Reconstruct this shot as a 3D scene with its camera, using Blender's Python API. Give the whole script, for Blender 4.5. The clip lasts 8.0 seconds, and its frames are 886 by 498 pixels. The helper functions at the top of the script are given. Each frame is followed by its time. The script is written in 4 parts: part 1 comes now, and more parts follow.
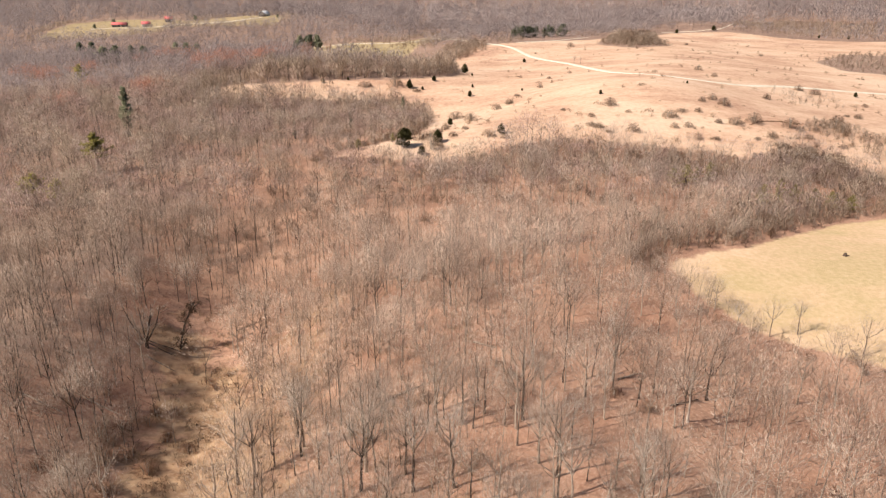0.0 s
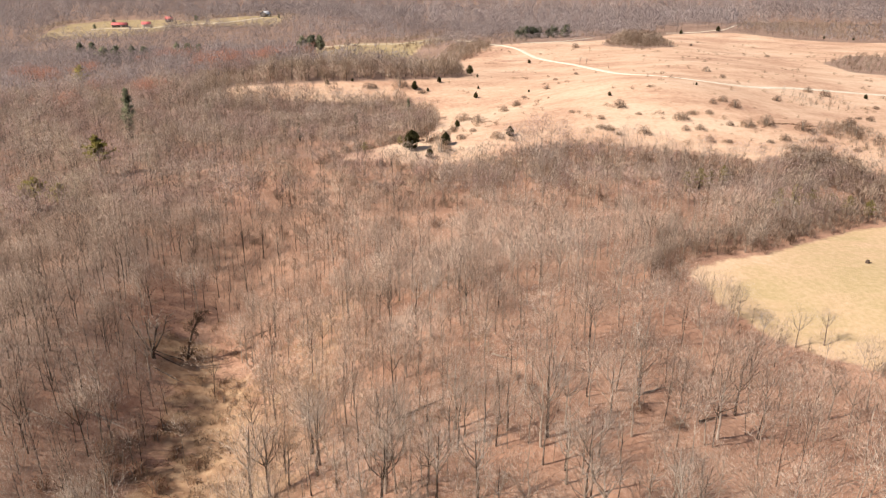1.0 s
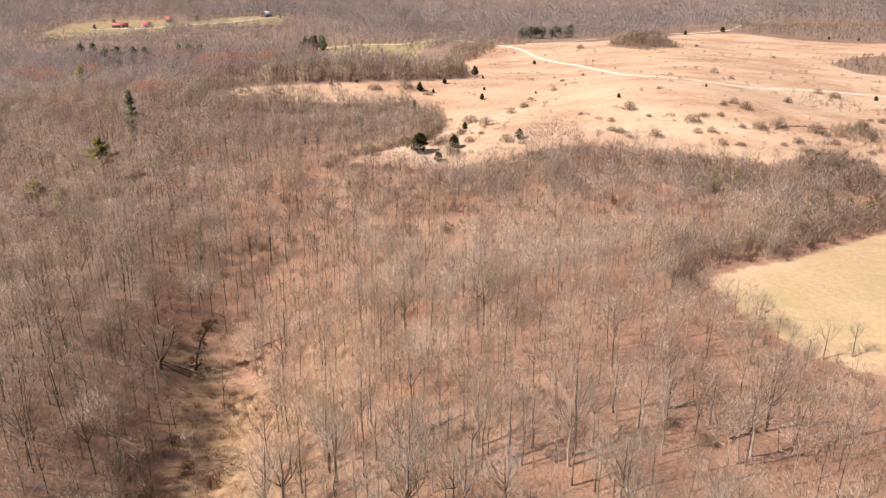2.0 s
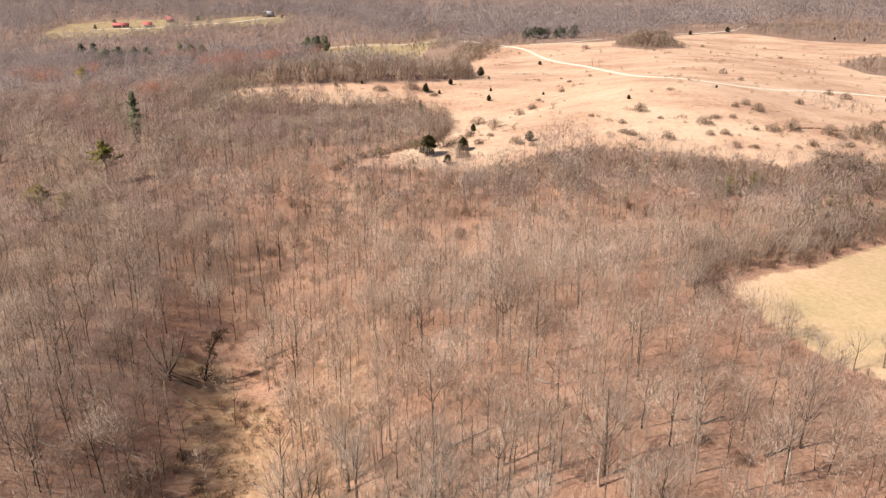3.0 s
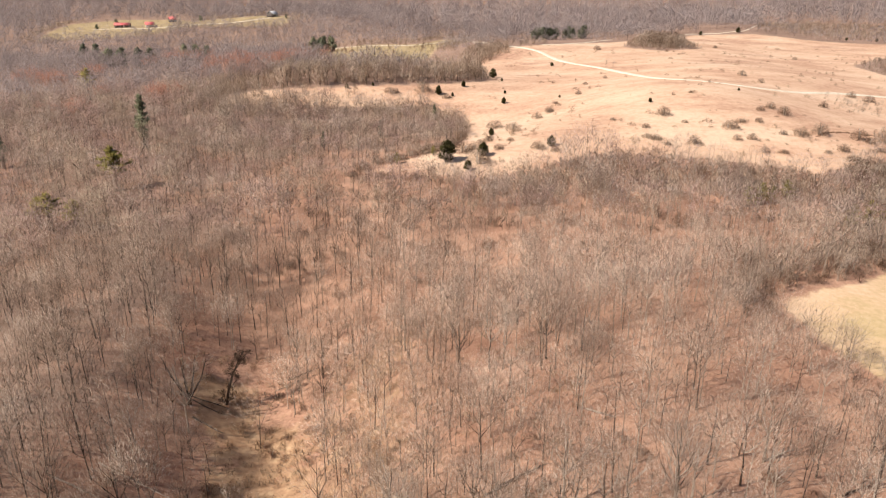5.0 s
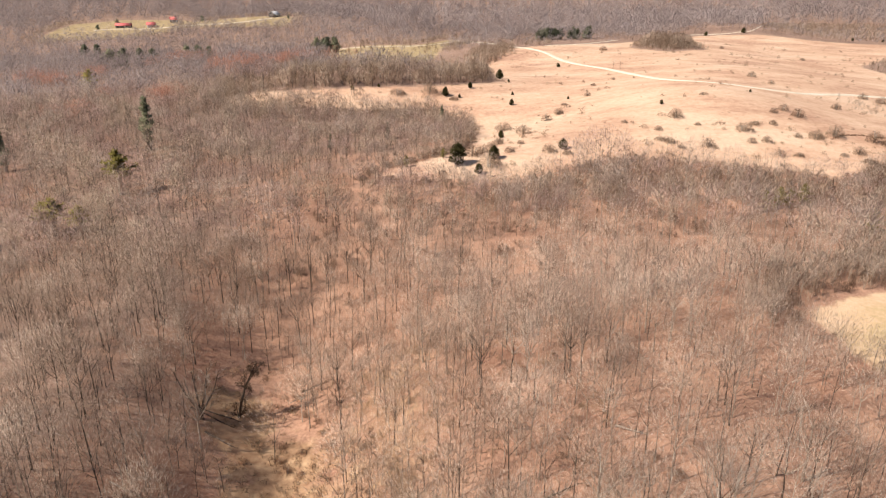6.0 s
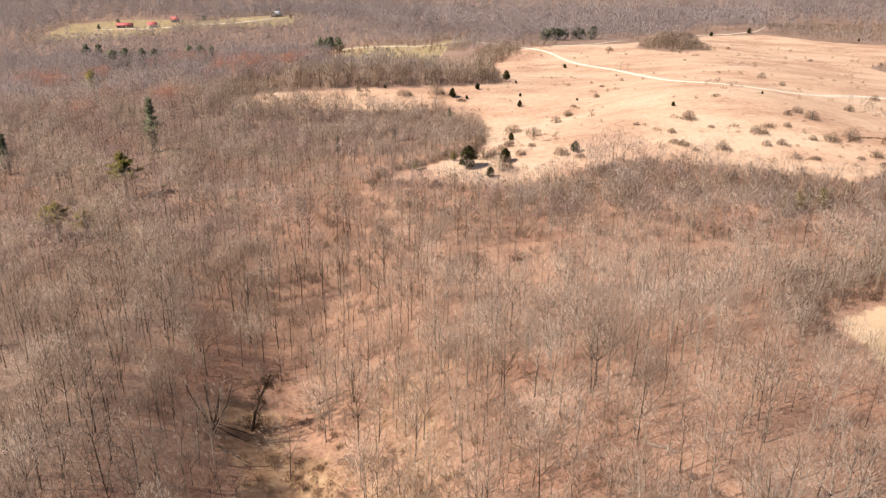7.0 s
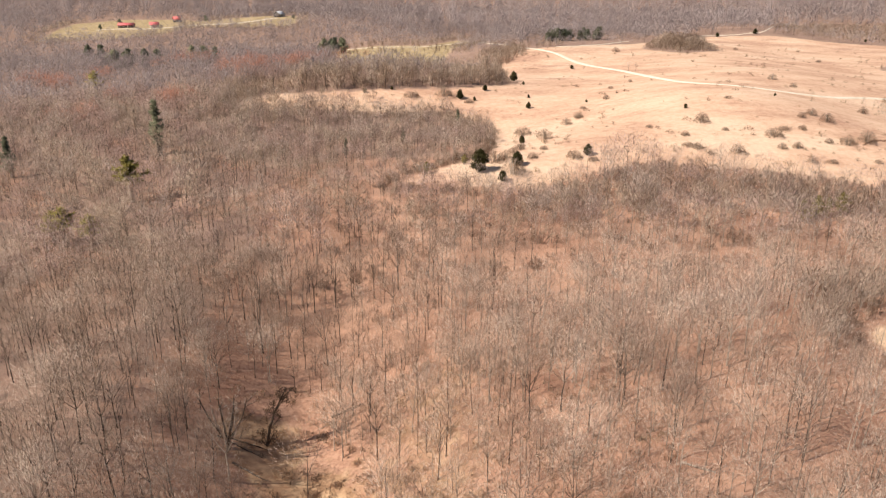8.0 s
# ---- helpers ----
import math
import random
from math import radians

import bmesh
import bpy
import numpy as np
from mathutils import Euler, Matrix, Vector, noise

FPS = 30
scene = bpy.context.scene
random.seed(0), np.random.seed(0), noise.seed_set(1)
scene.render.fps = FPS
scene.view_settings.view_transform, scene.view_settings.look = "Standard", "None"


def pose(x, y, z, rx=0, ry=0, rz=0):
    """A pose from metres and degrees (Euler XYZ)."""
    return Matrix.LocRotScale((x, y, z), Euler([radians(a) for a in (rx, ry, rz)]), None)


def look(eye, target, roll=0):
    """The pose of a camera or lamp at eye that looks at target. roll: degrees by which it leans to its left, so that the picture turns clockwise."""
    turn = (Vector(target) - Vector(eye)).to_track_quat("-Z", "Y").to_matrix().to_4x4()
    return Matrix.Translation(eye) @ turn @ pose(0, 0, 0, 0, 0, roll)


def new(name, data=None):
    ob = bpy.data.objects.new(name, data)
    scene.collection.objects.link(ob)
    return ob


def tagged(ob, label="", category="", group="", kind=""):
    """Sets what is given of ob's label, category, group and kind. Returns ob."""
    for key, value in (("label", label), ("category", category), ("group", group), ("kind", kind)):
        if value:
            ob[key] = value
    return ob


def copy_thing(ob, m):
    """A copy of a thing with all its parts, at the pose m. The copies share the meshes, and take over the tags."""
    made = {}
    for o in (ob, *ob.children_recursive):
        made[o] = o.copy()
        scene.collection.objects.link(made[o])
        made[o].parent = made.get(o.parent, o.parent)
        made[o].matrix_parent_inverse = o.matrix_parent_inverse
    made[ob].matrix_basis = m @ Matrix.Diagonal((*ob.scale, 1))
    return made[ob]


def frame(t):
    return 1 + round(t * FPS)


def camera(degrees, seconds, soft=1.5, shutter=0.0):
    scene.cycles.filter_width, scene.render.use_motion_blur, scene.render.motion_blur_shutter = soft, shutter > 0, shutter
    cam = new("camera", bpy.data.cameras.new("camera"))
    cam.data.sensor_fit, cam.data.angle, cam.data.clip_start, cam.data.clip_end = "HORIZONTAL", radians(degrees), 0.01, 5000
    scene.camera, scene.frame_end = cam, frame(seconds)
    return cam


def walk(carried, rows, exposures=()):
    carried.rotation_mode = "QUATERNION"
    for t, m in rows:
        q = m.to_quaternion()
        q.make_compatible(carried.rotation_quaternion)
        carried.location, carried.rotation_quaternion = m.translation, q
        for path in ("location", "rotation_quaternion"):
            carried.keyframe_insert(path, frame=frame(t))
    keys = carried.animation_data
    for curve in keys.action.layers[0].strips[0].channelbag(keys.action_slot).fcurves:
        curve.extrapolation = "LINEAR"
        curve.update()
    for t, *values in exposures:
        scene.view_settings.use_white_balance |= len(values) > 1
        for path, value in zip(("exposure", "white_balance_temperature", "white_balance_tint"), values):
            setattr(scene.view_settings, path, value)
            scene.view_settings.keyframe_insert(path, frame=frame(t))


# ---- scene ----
cam = camera(61.8, 8.0, soft=1.2)
METRES, EYE, TILT, LEAN, TURN = 48.0, 80.0, -20.6, 0.0, 0.0
ROWS = [
    (0.0, 0.0, 0.0, 0.0, 0.0, 0.0, -0.0),
    (0.5, -0.0364, 0.0481, 0.017, -0.05, 0.0, -0.02),
    (1.0, -0.0732, 0.0952, 0.0336, -0.09, 0.02, -0.02),
    (1.5, -0.1107, 0.1421, 0.0509, -0.14, 0.03, -0.02),
    (3.0, -0.2244, 0.2812, 0.1006, -0.25, 0.02, -0.0),
    (3.5, -0.263, 0.3278, 0.1178, -0.27, 0.0, 0.0),
    (4.0, -0.3023, 0.3736, 0.1352, -0.32, -0.01, -0.0),
    (4.5, -0.3415, 0.4197, 0.1528, -0.35, -0.02, 0.0),
    (6.0, -0.4599, 0.5541, 0.2059, -0.43, -0.03, 0.02),
    (6.5, -0.5009, 0.5994, 0.2231, -0.47, -0.03, 0.01),
    (7.0, -0.5409, 0.6441, 0.2404, -0.5, -0.05, -0.01),
    (7.5, -0.5812, 0.6885, 0.2584, -0.52, -0.06, -0.02),
    (8.0, -0.6211, 0.7328, 0.2764, -0.54, -0.07, -0.04),
]
walk(cam, [(t, pose(0, 0, EYE, TILT, LEAN, TURN) @ pose(METRES * x, METRES * y, METRES * z, 90 + pitch, roll, yaw)) for t, x, y, z, yaw, pitch, roll in ROWS], ((0.0, 0.17, 6750, 12),))


# ---- world, sun, exposure ----
SUN_ELEVATION, SHADOW_TURN = 43.0, 24.0  # degrees; shadows fall to +x, turned this far towards +y
sun_way = Vector((math.cos(radians(SHADOW_TURN)), math.sin(radians(SHADOW_TURN)), -math.tan(radians(SUN_ELEVATION)))).normalized()
sun_data = bpy.data.lights.new("sun", "SUN")
sun_data.energy, sun_data.angle, sun_data.color = 5.55, radians(0.53), (1.0, 0.91, 0.8)
sun = new("sun", sun_data)
sun.matrix_world = look(-200 * sun_way, (0, 0, 0))
world = bpy.data.worlds.new("sky")
scene.world = world
world.use_nodes = True
sky = world.node_tree.nodes.new("ShaderNodeTexSky")
sky.sky_type, sky.sun_disc = "NISHITA", False
sky.sun_elevation, sky.sun_rotation = radians(SUN_ELEVATION), math.atan2(-sun_way.x, -sun_way.y)
world.node_tree.links.new(sky.outputs[0], world.node_tree.nodes["Background"].inputs[0])
world.node_tree.nodes["Background"].inputs[1].default_value = 0.073

# ---- materials ----


def surface(name, colours, scale=1.0, fine=8.0, rough=0.9, bump=0.3, source="", stretch=(1, 1, 1), spread=0.35, thin=0.0):
    """A rough material: three colours mixed by broad and fine noise. source: 'object' varies it from thing to thing,
    'tint' by the mesh attribute of that name (the kind of tree, with some painted haze, sun and shade)."""
    m = bpy.data.materials.new(name)
    m.use_nodes = True
    n, l = m.node_tree.nodes, m.node_tree.links
    bsdf = n["Principled BSDF"]
    bsdf.inputs["Roughness"].default_value = rough
    bsdf.inputs["Specular IOR Level"].default_value = 0.2
    where = n.new("ShaderNodeNewGeometry")
    mapping = n.new("ShaderNodeMapping")
    mapping.inputs["Scale"].default_value = stretch
    l.new(where.outputs["Position"], mapping.inputs[0])
    broad, small = n.new("ShaderNodeTexNoise"), n.new("ShaderNodeTexNoise")
    broad.inputs["Scale"].default_value, broad.inputs["Detail"].default_value = scale, 4
    small.inputs["Scale"].default_value, small.inputs["Detail"].default_value = fine, 5
    for q in (broad, small):
        l.new(mapping.outputs[0], q.inputs["Vector"])
    total = n.new("ShaderNodeMath")
    total.operation = "ADD"
    half = n.new("ShaderNodeMath")
    half.operation = "MULTIPLY_ADD"
    half.inputs[1].default_value, half.inputs[2].default_value = 0.6, -0.3
    l.new(small.outputs[0], half.inputs[0])
    l.new(broad.outputs[0], total.inputs[0])
    l.new(half.outputs[0], total.inputs[1])
    value = total.outputs[0]
    if source:
        pick = n.new("ShaderNodeObjectInfo") if source == "object" else n.new("ShaderNodeAttribute")
        if source != "object":
            pick.attribute_name = source
        out = pick.outputs["Random"] if source == "object" else pick.outputs["Fac"]
        shift = n.new("ShaderNodeMath")
        shift.operation = "MULTIPLY_ADD"
        shift.inputs[1].default_value, shift.inputs[2].default_value = 2 * spread, -spread
        l.new(out, shift.inputs[0])
        both = n.new("ShaderNodeMath")
        both.operation = "ADD"
        l.new(value, both.inputs[0])
        l.new(shift.outputs[0], both.inputs[1])
        value = both.outputs[0]
    ramp = n.new("ShaderNodeValToRGB")
    ramp.color_ramp.elements[0].position, ramp.color_ramp.elements[1].position = 0.25, 0.75
    ramp.color_ramp.elements[0].color = (*colours[0], 1)
    ramp.color_ramp.elements[1].color = (*colours[2], 1)
    ramp.color_ramp.elements.new(0.5).color = (*colours[1], 1)
    l.new(value, ramp.inputs[0])
    l.new(ramp.outputs[0], bsdf.inputs["Base Color"])
    if thin:  # sprays of thin twigs or needles: light scatters through them as well as off them
        off, past, half_and_half = n.new("ShaderNodeBsdfDiffuse"), n.new("ShaderNodeBsdfTranslucent"), n.new("ShaderNodeMixShader")
        half_and_half.inputs[0].default_value = thin
        for q in (off, past):
            l.new(ramp.outputs[0], q.inputs["Color"])
        l.new(off.outputs[0], half_and_half.inputs[1])
        l.new(past.outputs[0], half_and_half.inputs[2])
        l.new(half_and_half.outputs[0], n["Material Output"].inputs[0])
    if bump:
        b = n.new("ShaderNodeBump")
        b.inputs["Strength"].default_value, b.inputs["Distance"].default_value = bump, 0.1
        l.new(small.outputs[0], b.inputs["Height"])
        l.new(b.outputs[0], bsdf.inputs["Normal"])
    return m


def ground_material():
    """Leaf litter, with dry grass, mown meadow and bare soil where the mesh's attributes say so."""
    m = bpy.data.materials.new("ground")
    m.use_nodes = True
    n, l = m.node_tree.nodes, m.node_tree.links
    bsdf = n["Principled BSDF"]
    bsdf.inputs["Roughness"].default_value = 0.95
    bsdf.inputs["Specular IOR Level"].default_value = 0.1
    where = n.new("ShaderNodeNewGeometry")

    def noise_at(scale, detail=5, stretch=(1, 1, 1), rough=0.6):
        mp = n.new("ShaderNodeMapping")
        mp.inputs["Scale"].default_value = stretch
        l.new(where.outputs["Position"], mp.inputs[0])
        q = n.new("ShaderNodeTexNoise")
        q.inputs["Scale"].default_value, q.inputs["Detail"].default_value, q.inputs["Roughness"].default_value = scale, detail, rough
        l.new(mp.outputs[0], q.inputs["Vector"])
        return q.outputs[0]

    def ramp_of(value, stops):
        r = n.new("ShaderNodeValToRGB")
        marks = r.color_ramp.elements
        marks[0].position, marks[0].color = stops[0][0], (*stops[0][1], 1)
        marks[1].position, marks[1].color = stops[-1][0], (*stops[-1][1], 1)
        for place, c in stops[1:-1]:
            marks.new(place).color = (*c, 1)
        l.new(value, r.inputs[0])
        return r.outputs[0]

    def mixed(fac, a, b, how="MIX"):
        q = n.new("ShaderNodeMix")
        q.data_type, q.blend_type = "RGBA", how
        if isinstance(fac, float):
            q.inputs[0].default_value = fac
        else:
            l.new(fac, q.inputs[0])
        l.new(a, q.inputs[6])
        l.new(b, q.inputs[7])
        return q.outputs[2]

    def cover(name, edge):
        """The attribute, its edge frayed by noise."""
        a = n.new("ShaderNodeAttribute")
        a.attribute_name = name
        q = n.new("ShaderNodeMath")
        q.operation = "MULTIPLY_ADD"
        l.new(edge, q.inputs[0])
        q.inputs[1].default_value = 0.9
        l.new(a.outputs["Fac"], q.inputs[2])
        r = n.new("ShaderNodeMapRange")
        r.inputs[1].default_value, r.inputs[2].default_value = 0.8, 1.1
        l.new(q.outputs[0], r.inputs[0])
        return r.outputs[0]

    patches, grain = noise_at(0.06), noise_at(1.6, 6)
    fray = noise_at(0.35, 6)
    litter = mixed(0.5, ramp_of(patches, LITTER_BROAD), ramp_of(grain, LITTER_FINE))
    streaks, tufts = noise_at(0.035, 8, (0.55, 1, 1), 0.7), noise_at(0.45, 8, (1, 1, 1), 0.7)
    grass = mixed(0.4, ramp_of(streaks, GRASS_BROAD), ramp_of(tufts, GRASS_FINE))
    russet = ramp_of(noise_at(0.022, 9, (0.4, 1, 1), 0.72), ((0.56, (0, 0, 0)), (0.64, (0.85, 0.85, 0.85))))
    grass = mixed(russet, grass, ramp_of(tufts, RUSSET_GRASS))
    mown = mixed(0.5, ramp_of(noise_at(0.05, 4, (0.5, 1, 1)), MEADOW_BROAD), ramp_of(noise_at(0.8, 6), MEADOW_FINE))
    lawn = ramp_of(noise_at(0.15, 6), LAWN)
    soil = ramp_of(noise_at(0.4, 6), SOIL)
    greyed = mixed(0.5, ramp_of(patches, HAZE_SHADE_LITTER), ramp_of(grain, HAZE_SHADE_LITTER))
    litter = mixed(cover("greyed", fray), litter, greyed)
    colour = mixed(cover("soil", fray), litter, soil)
    colour = mixed(cover("grass", fray), colour, grass)
    colour = mixed(cover("meadow", fray), colour, mown)
    colour = mixed(cover("lawn", fray), colour, lawn)
    l.new(colour, bsdf.inputs["Base Color"])
    b = n.new("ShaderNodeBump")
    b.inputs["Strength"].default_value, b.inputs["Distance"].default_value = 0.6, 0.25
    l.new(grain, b.inputs["Height"])
    l.new(b.outputs[0], bsdf.inputs["Normal"])
    return m


LITTER_BROAD = ((0.34, (0.328, 0.176, 0.120)), (0.5, (0.436, 0.258, 0.181)), (0.66, (0.511, 0.323, 0.231)))
LITTER_FINE = ((0.34, (0.215, 0.117, 0.078)), (0.5, (0.436, 0.258, 0.181)), (0.66, (0.566, 0.370, 0.268)))
# Litter with distance haze and west-slope shade put into its colour
HAZE_SHADE_LITTER = ((0.34, (0.233, 0.153, 0.120)), (0.5, (0.339, 0.230, 0.178)), (0.66, (0.445, 0.306, 0.240)))
GRASS_BROAD = ((0.38, (0.45, 0.255, 0.175)), (0.455, (0.59, 0.37, 0.258)), (0.52, (0.68, 0.46, 0.325)), (0.62, (0.77, 0.57, 0.42)))
GRASS_FINE = ((0.36, (0.47, 0.29, 0.2)), (0.5, (0.66, 0.455, 0.32)), (0.64, (0.75, 0.57, 0.42)))
RUSSET_GRASS = ((0.36, (0.36, 0.2, 0.145)), (0.5, (0.49, 0.3, 0.215)), (0.64, (0.6, 0.4, 0.29)))
MEADOW_BROAD = ((0.38, (0.49, 0.4, 0.2)), (0.5, (0.63, 0.46, 0.275)), (0.6, (0.76, 0.55, 0.385)))
MEADOW_FINE = ((0.36, (0.53, 0.37, 0.22)), (0.5, (0.65, 0.455, 0.285)), (0.64, (0.74, 0.54, 0.365)))
LAWN = ((0.32, (0.3, 0.22, 0.12)), (0.5, (0.4, 0.31, 0.175)), (0.68, (0.52, 0.39, 0.24)))
SOIL = ((0.3, (0.28, 0.165, 0.1)), (0.5, (0.43, 0.275, 0.17)), (0.7, (0.56, 0.395, 0.25)))
GROUND = ground_material()
GRAVEL = surface("pale gravel", ((0.62, 0.52, 0.4), (0.74, 0.65, 0.52), (0.8, 0.73, 0.62)), 0.3, 3.0, bump=0.2)
BARK = surface("grey-brown bark", ((0.07, 0.05, 0.037), (0.18, 0.135, 0.105), (0.46, 0.385, 0.32)), 0.8, 6.0, source="object")
BARK_MANY = surface("grey-brown bark of many trees", ((0.07, 0.05, 0.037), (0.18, 0.135, 0.105), (0.46, 0.385, 0.32)), 0.8, 6.0, bump=0, source="tint")
BARK_DARK = surface("dark bark", ((0.05, 0.035, 0.026), (0.09, 0.065, 0.05), (0.14, 0.105, 0.085)), 0.8, 6.0)
RAW_SOIL = surface("raw earth", ((0.14, 0.08, 0.05), (0.24, 0.14, 0.09), (0.36, 0.23, 0.15)), 0.8, 4.0)
BRUSH_MANY = surface("scrub twigs", ((0.396, 0.288, 0.216), (0.54, 0.414, 0.322), (0.684, 0.552, 0.445)), 0.1, 1.0, bump=0, source="tint", thin=0.5)
BRUSH_RED = surface("reddish brown brush", ((0.27, 0.149, 0.098), (0.405, 0.243, 0.163), (0.553, 0.358, 0.254)), 0.5, 3.0, bump=0, source="object", thin=0.5)
# Partly the trees' own grey, partly distance haze put into the colour
TWIG_GREY_HAZE = surface("grey bare twigs, slightly hazed", ((0.39, 0.312, 0.268), (0.565, 0.456, 0.394), (0.735, 0.612, 0.534)), 0.12, 1.0, bump=0, source="tint", spread=0.25, thin=0.42)
TWIG_ROSE = surface("rosy bare twigs", ((0.4, 0.277, 0.247), (0.58, 0.42, 0.372), (0.715, 0.54, 0.485)), 0.12, 1.0, bump=0, source="tint", spread=0.25, thin=0.42)
TWIG_TAN = surface("tan bare twigs", ((0.42, 0.335, 0.262), (0.62, 0.505, 0.4), (0.79, 0.655, 0.525)), 0.12, 1.0, bump=0, source="tint", spread=0.25, thin=0.42)
# Haze over the far woods is put into these pale, bluer twig colours
TWIG_FAR_HAZE = surface("far twigs, pinkish with haze", ((0.365, 0.31, 0.305), (0.525, 0.45, 0.44), (0.69, 0.6, 0.585)), 0.02, 0.3, bump=0, source="tint", spread=0.28, thin=0.5)
TWIG_PALE = surface("pale bare twigs", ((0.634, 0.522, 0.437), (0.79, 0.672, 0.578), (0.865, 0.765, 0.676)), 0.25, 2.0, bump=0, source="object", spread=0.25, thin=0.26)
LIMB = surface("pale limb bark", ((0.27, 0.215, 0.17), (0.42, 0.35, 0.29), (0.58, 0.51, 0.44)), 0.8, 6.0, bump=0.2, source="object")
TWIG = surface("bare twigs", ((0.535, 0.414, 0.333), (0.673, 0.542, 0.446), (0.772, 0.65, 0.55)), 0.25, 2.0, bump=0, source="object", spread=0.25, thin=0.26)
TWIG_MANY = surface("bare twigs of many trees", ((0.4, 0.3, 0.238), (0.63, 0.497, 0.408), (0.86, 0.715, 0.605)), 0.12, 1.0, bump=0, source="tint", spread=0.3, thin=0.36)
BUDS = surface("reddish buds", ((0.506, 0.24, 0.171), (0.632, 0.32, 0.237), (0.69, 0.38, 0.285)), 0.2, 1.0, bump=0, source="tint", spread=0.2, thin=0.5)
BRUSH = surface("dry brush", ((0.25, 0.165, 0.115), (0.35, 0.245, 0.175), (0.46, 0.345, 0.26)), 0.5, 3.0, bump=0, source="object", thin=0.5)
TUFT = surface("dry tufts", ((0.324, 0.21, 0.138), (0.444, 0.312, 0.207), (0.564, 0.42, 0.287)), 0.1, 1.0, bump=0, source="tint", thin=0.5)
UNDERGROWTH = surface("brown undergrowth", ((0.2, 0.125, 0.085), (0.32, 0.215, 0.155), (0.45, 0.33, 0.25)), 0.1, 1.0, bump=0, source="tint", thin=0.5)
CEDAR = surface("dark cedar foliage", ((0.07, 0.066, 0.03), (0.11, 0.1, 0.046), (0.16, 0.135, 0.066)), 0.7, 4.0, bump=0, source="object", spread=0.15, thin=0.5)
PINE = surface("pine needles", ((0.17, 0.185, 0.13), (0.26, 0.275, 0.19), (0.35, 0.355, 0.24)), 0.5, 4.0, bump=0, source="object", thin=0.5)
SCRUB_PINE = surface("yellowish pine needles", ((0.33, 0.29, 0.1), (0.44, 0.385, 0.14), (0.53, 0.46, 0.19)), 0.5, 4.0, bump=0, source="object", thin=0.6)
IVY = surface("dark vine leaves", ((0.06, 0.038, 0.027), (0.119, 0.077, 0.054), (0.187, 0.128, 0.09)), 0.9, 5.0, bump=0, thin=0.4)
RED_METAL = surface("red roof sheet", ((0.6, 0.12, 0.12), (0.72, 0.17, 0.165), (0.78, 0.25, 0.24)), 0.4, 3.0, rough=0.5, bump=0.05)
GREY_ROOF = surface("grey shingles", ((0.3, 0.31, 0.33), (0.42, 0.43, 0.46), (0.52, 0.53, 0.56)), 0.6, 5.0, bump=0.2)
SIDING = surface("pale siding", ((0.5, 0.48, 0.45), (0.6, 0.58, 0.54), (0.68, 0.66, 0.62)), 0.5, 4.0, bump=0.05)
DARK_SIDING = surface("dark siding", ((0.08, 0.07, 0.07), (0.13, 0.11, 0.1), (0.18, 0.15, 0.14)), 0.5, 4.0, bump=0.05)
TRIM = surface("white trim", ((0.7, 0.7, 0.68), (0.78, 0.78, 0.76), (0.82, 0.82, 0.8)), 0.5, 4.0, rough=0.5, bump=0)
PANE = surface("window pane", ((0.02, 0.025, 0.03), (0.03, 0.035, 0.04), (0.05, 0.055, 0.06)), 0.5, 2.0, rough=0.08, bump=0)

# ---- the land ----
# Hills and hollows: centre x, y, half-widths, turn in degrees, height
NEAR_LAND = (
    (-55, 140, 15, 55, 5, -9.8), (-40, 130, 22, 50, 12, -7.3), (-50, 50, 30, 50, 0, 5.6), (-62, 200, 30, 45, 0, 3.0),
    (-105, 150, 40, 60, 0, 3.7), (-140, 230, 60, 60, 0, -3.9), (10, 145, 30, 30, 0, 4.9), (-20, 95, 25, 30, 0, 0.8),
    (25, 95, 30, 30, 0, 3.1), (60, 120, 30, 30, 0, -3.4), (55, 180, 30, 30, 0, 5.2), (100, 180, 35, 35, 0, 2.4),
    (20, 235, 50, 28, 0, -4.0), (10, 223, 38, 15, 0, 4.2), (90, 240, 40, 28, 0, -1.6),
)
MIDDLE_LAND = (
    (-120, 330, 60, 50, 0, 1.3), (-40, 290, 50, 40, 0, 2.8), (-45, 360, 45, 40, 0, -9.6), (30, 300, 50, 40, 0, 8.2),
    (110, 320, 50, 40, 0, 8.2), (170, 290, 50, 50, 0, 0.8), (60, 390, 70, 50, 0, 1.0), (140, 440, 60, 60, 0, 12.3),
    (-60, 430, 60, 50, 0, 14.6), (-20, 500, 70, 60, 0, -2.7), (90, 368, 35, 35, 0, 8.2), (-250, 500, 90, 70, 0, -1.6),
    (-190, 320, 60, 60, 0, 2.7),
)
FAR_LAND = (
    (140, 600, 60, 60, 0, 7.5), (310, 700, 90, 80, 0, -4.5), (60, 700, 100, 100, 0, -0.3), (35, 570, 45, 45, 0, 6.1),
    (-65, 575, 55, 35, 0, 2.0), (-80, 600, 80, 80, 0, 3.6), (-350, 780, 75, 60, 0, 1.5), (-175, 800, 70, 55, 0, 11.9),
    (260, 745, 60, 60, 0, 11.4), (0, 1250, 900, 170, 0, 26.1), (-290, 600, 80, 45, 0, -5.8), (-170, 640, 60, 50, 0, -9.9),
    (-390, 620, 70, 70, 0, -7.8),
)


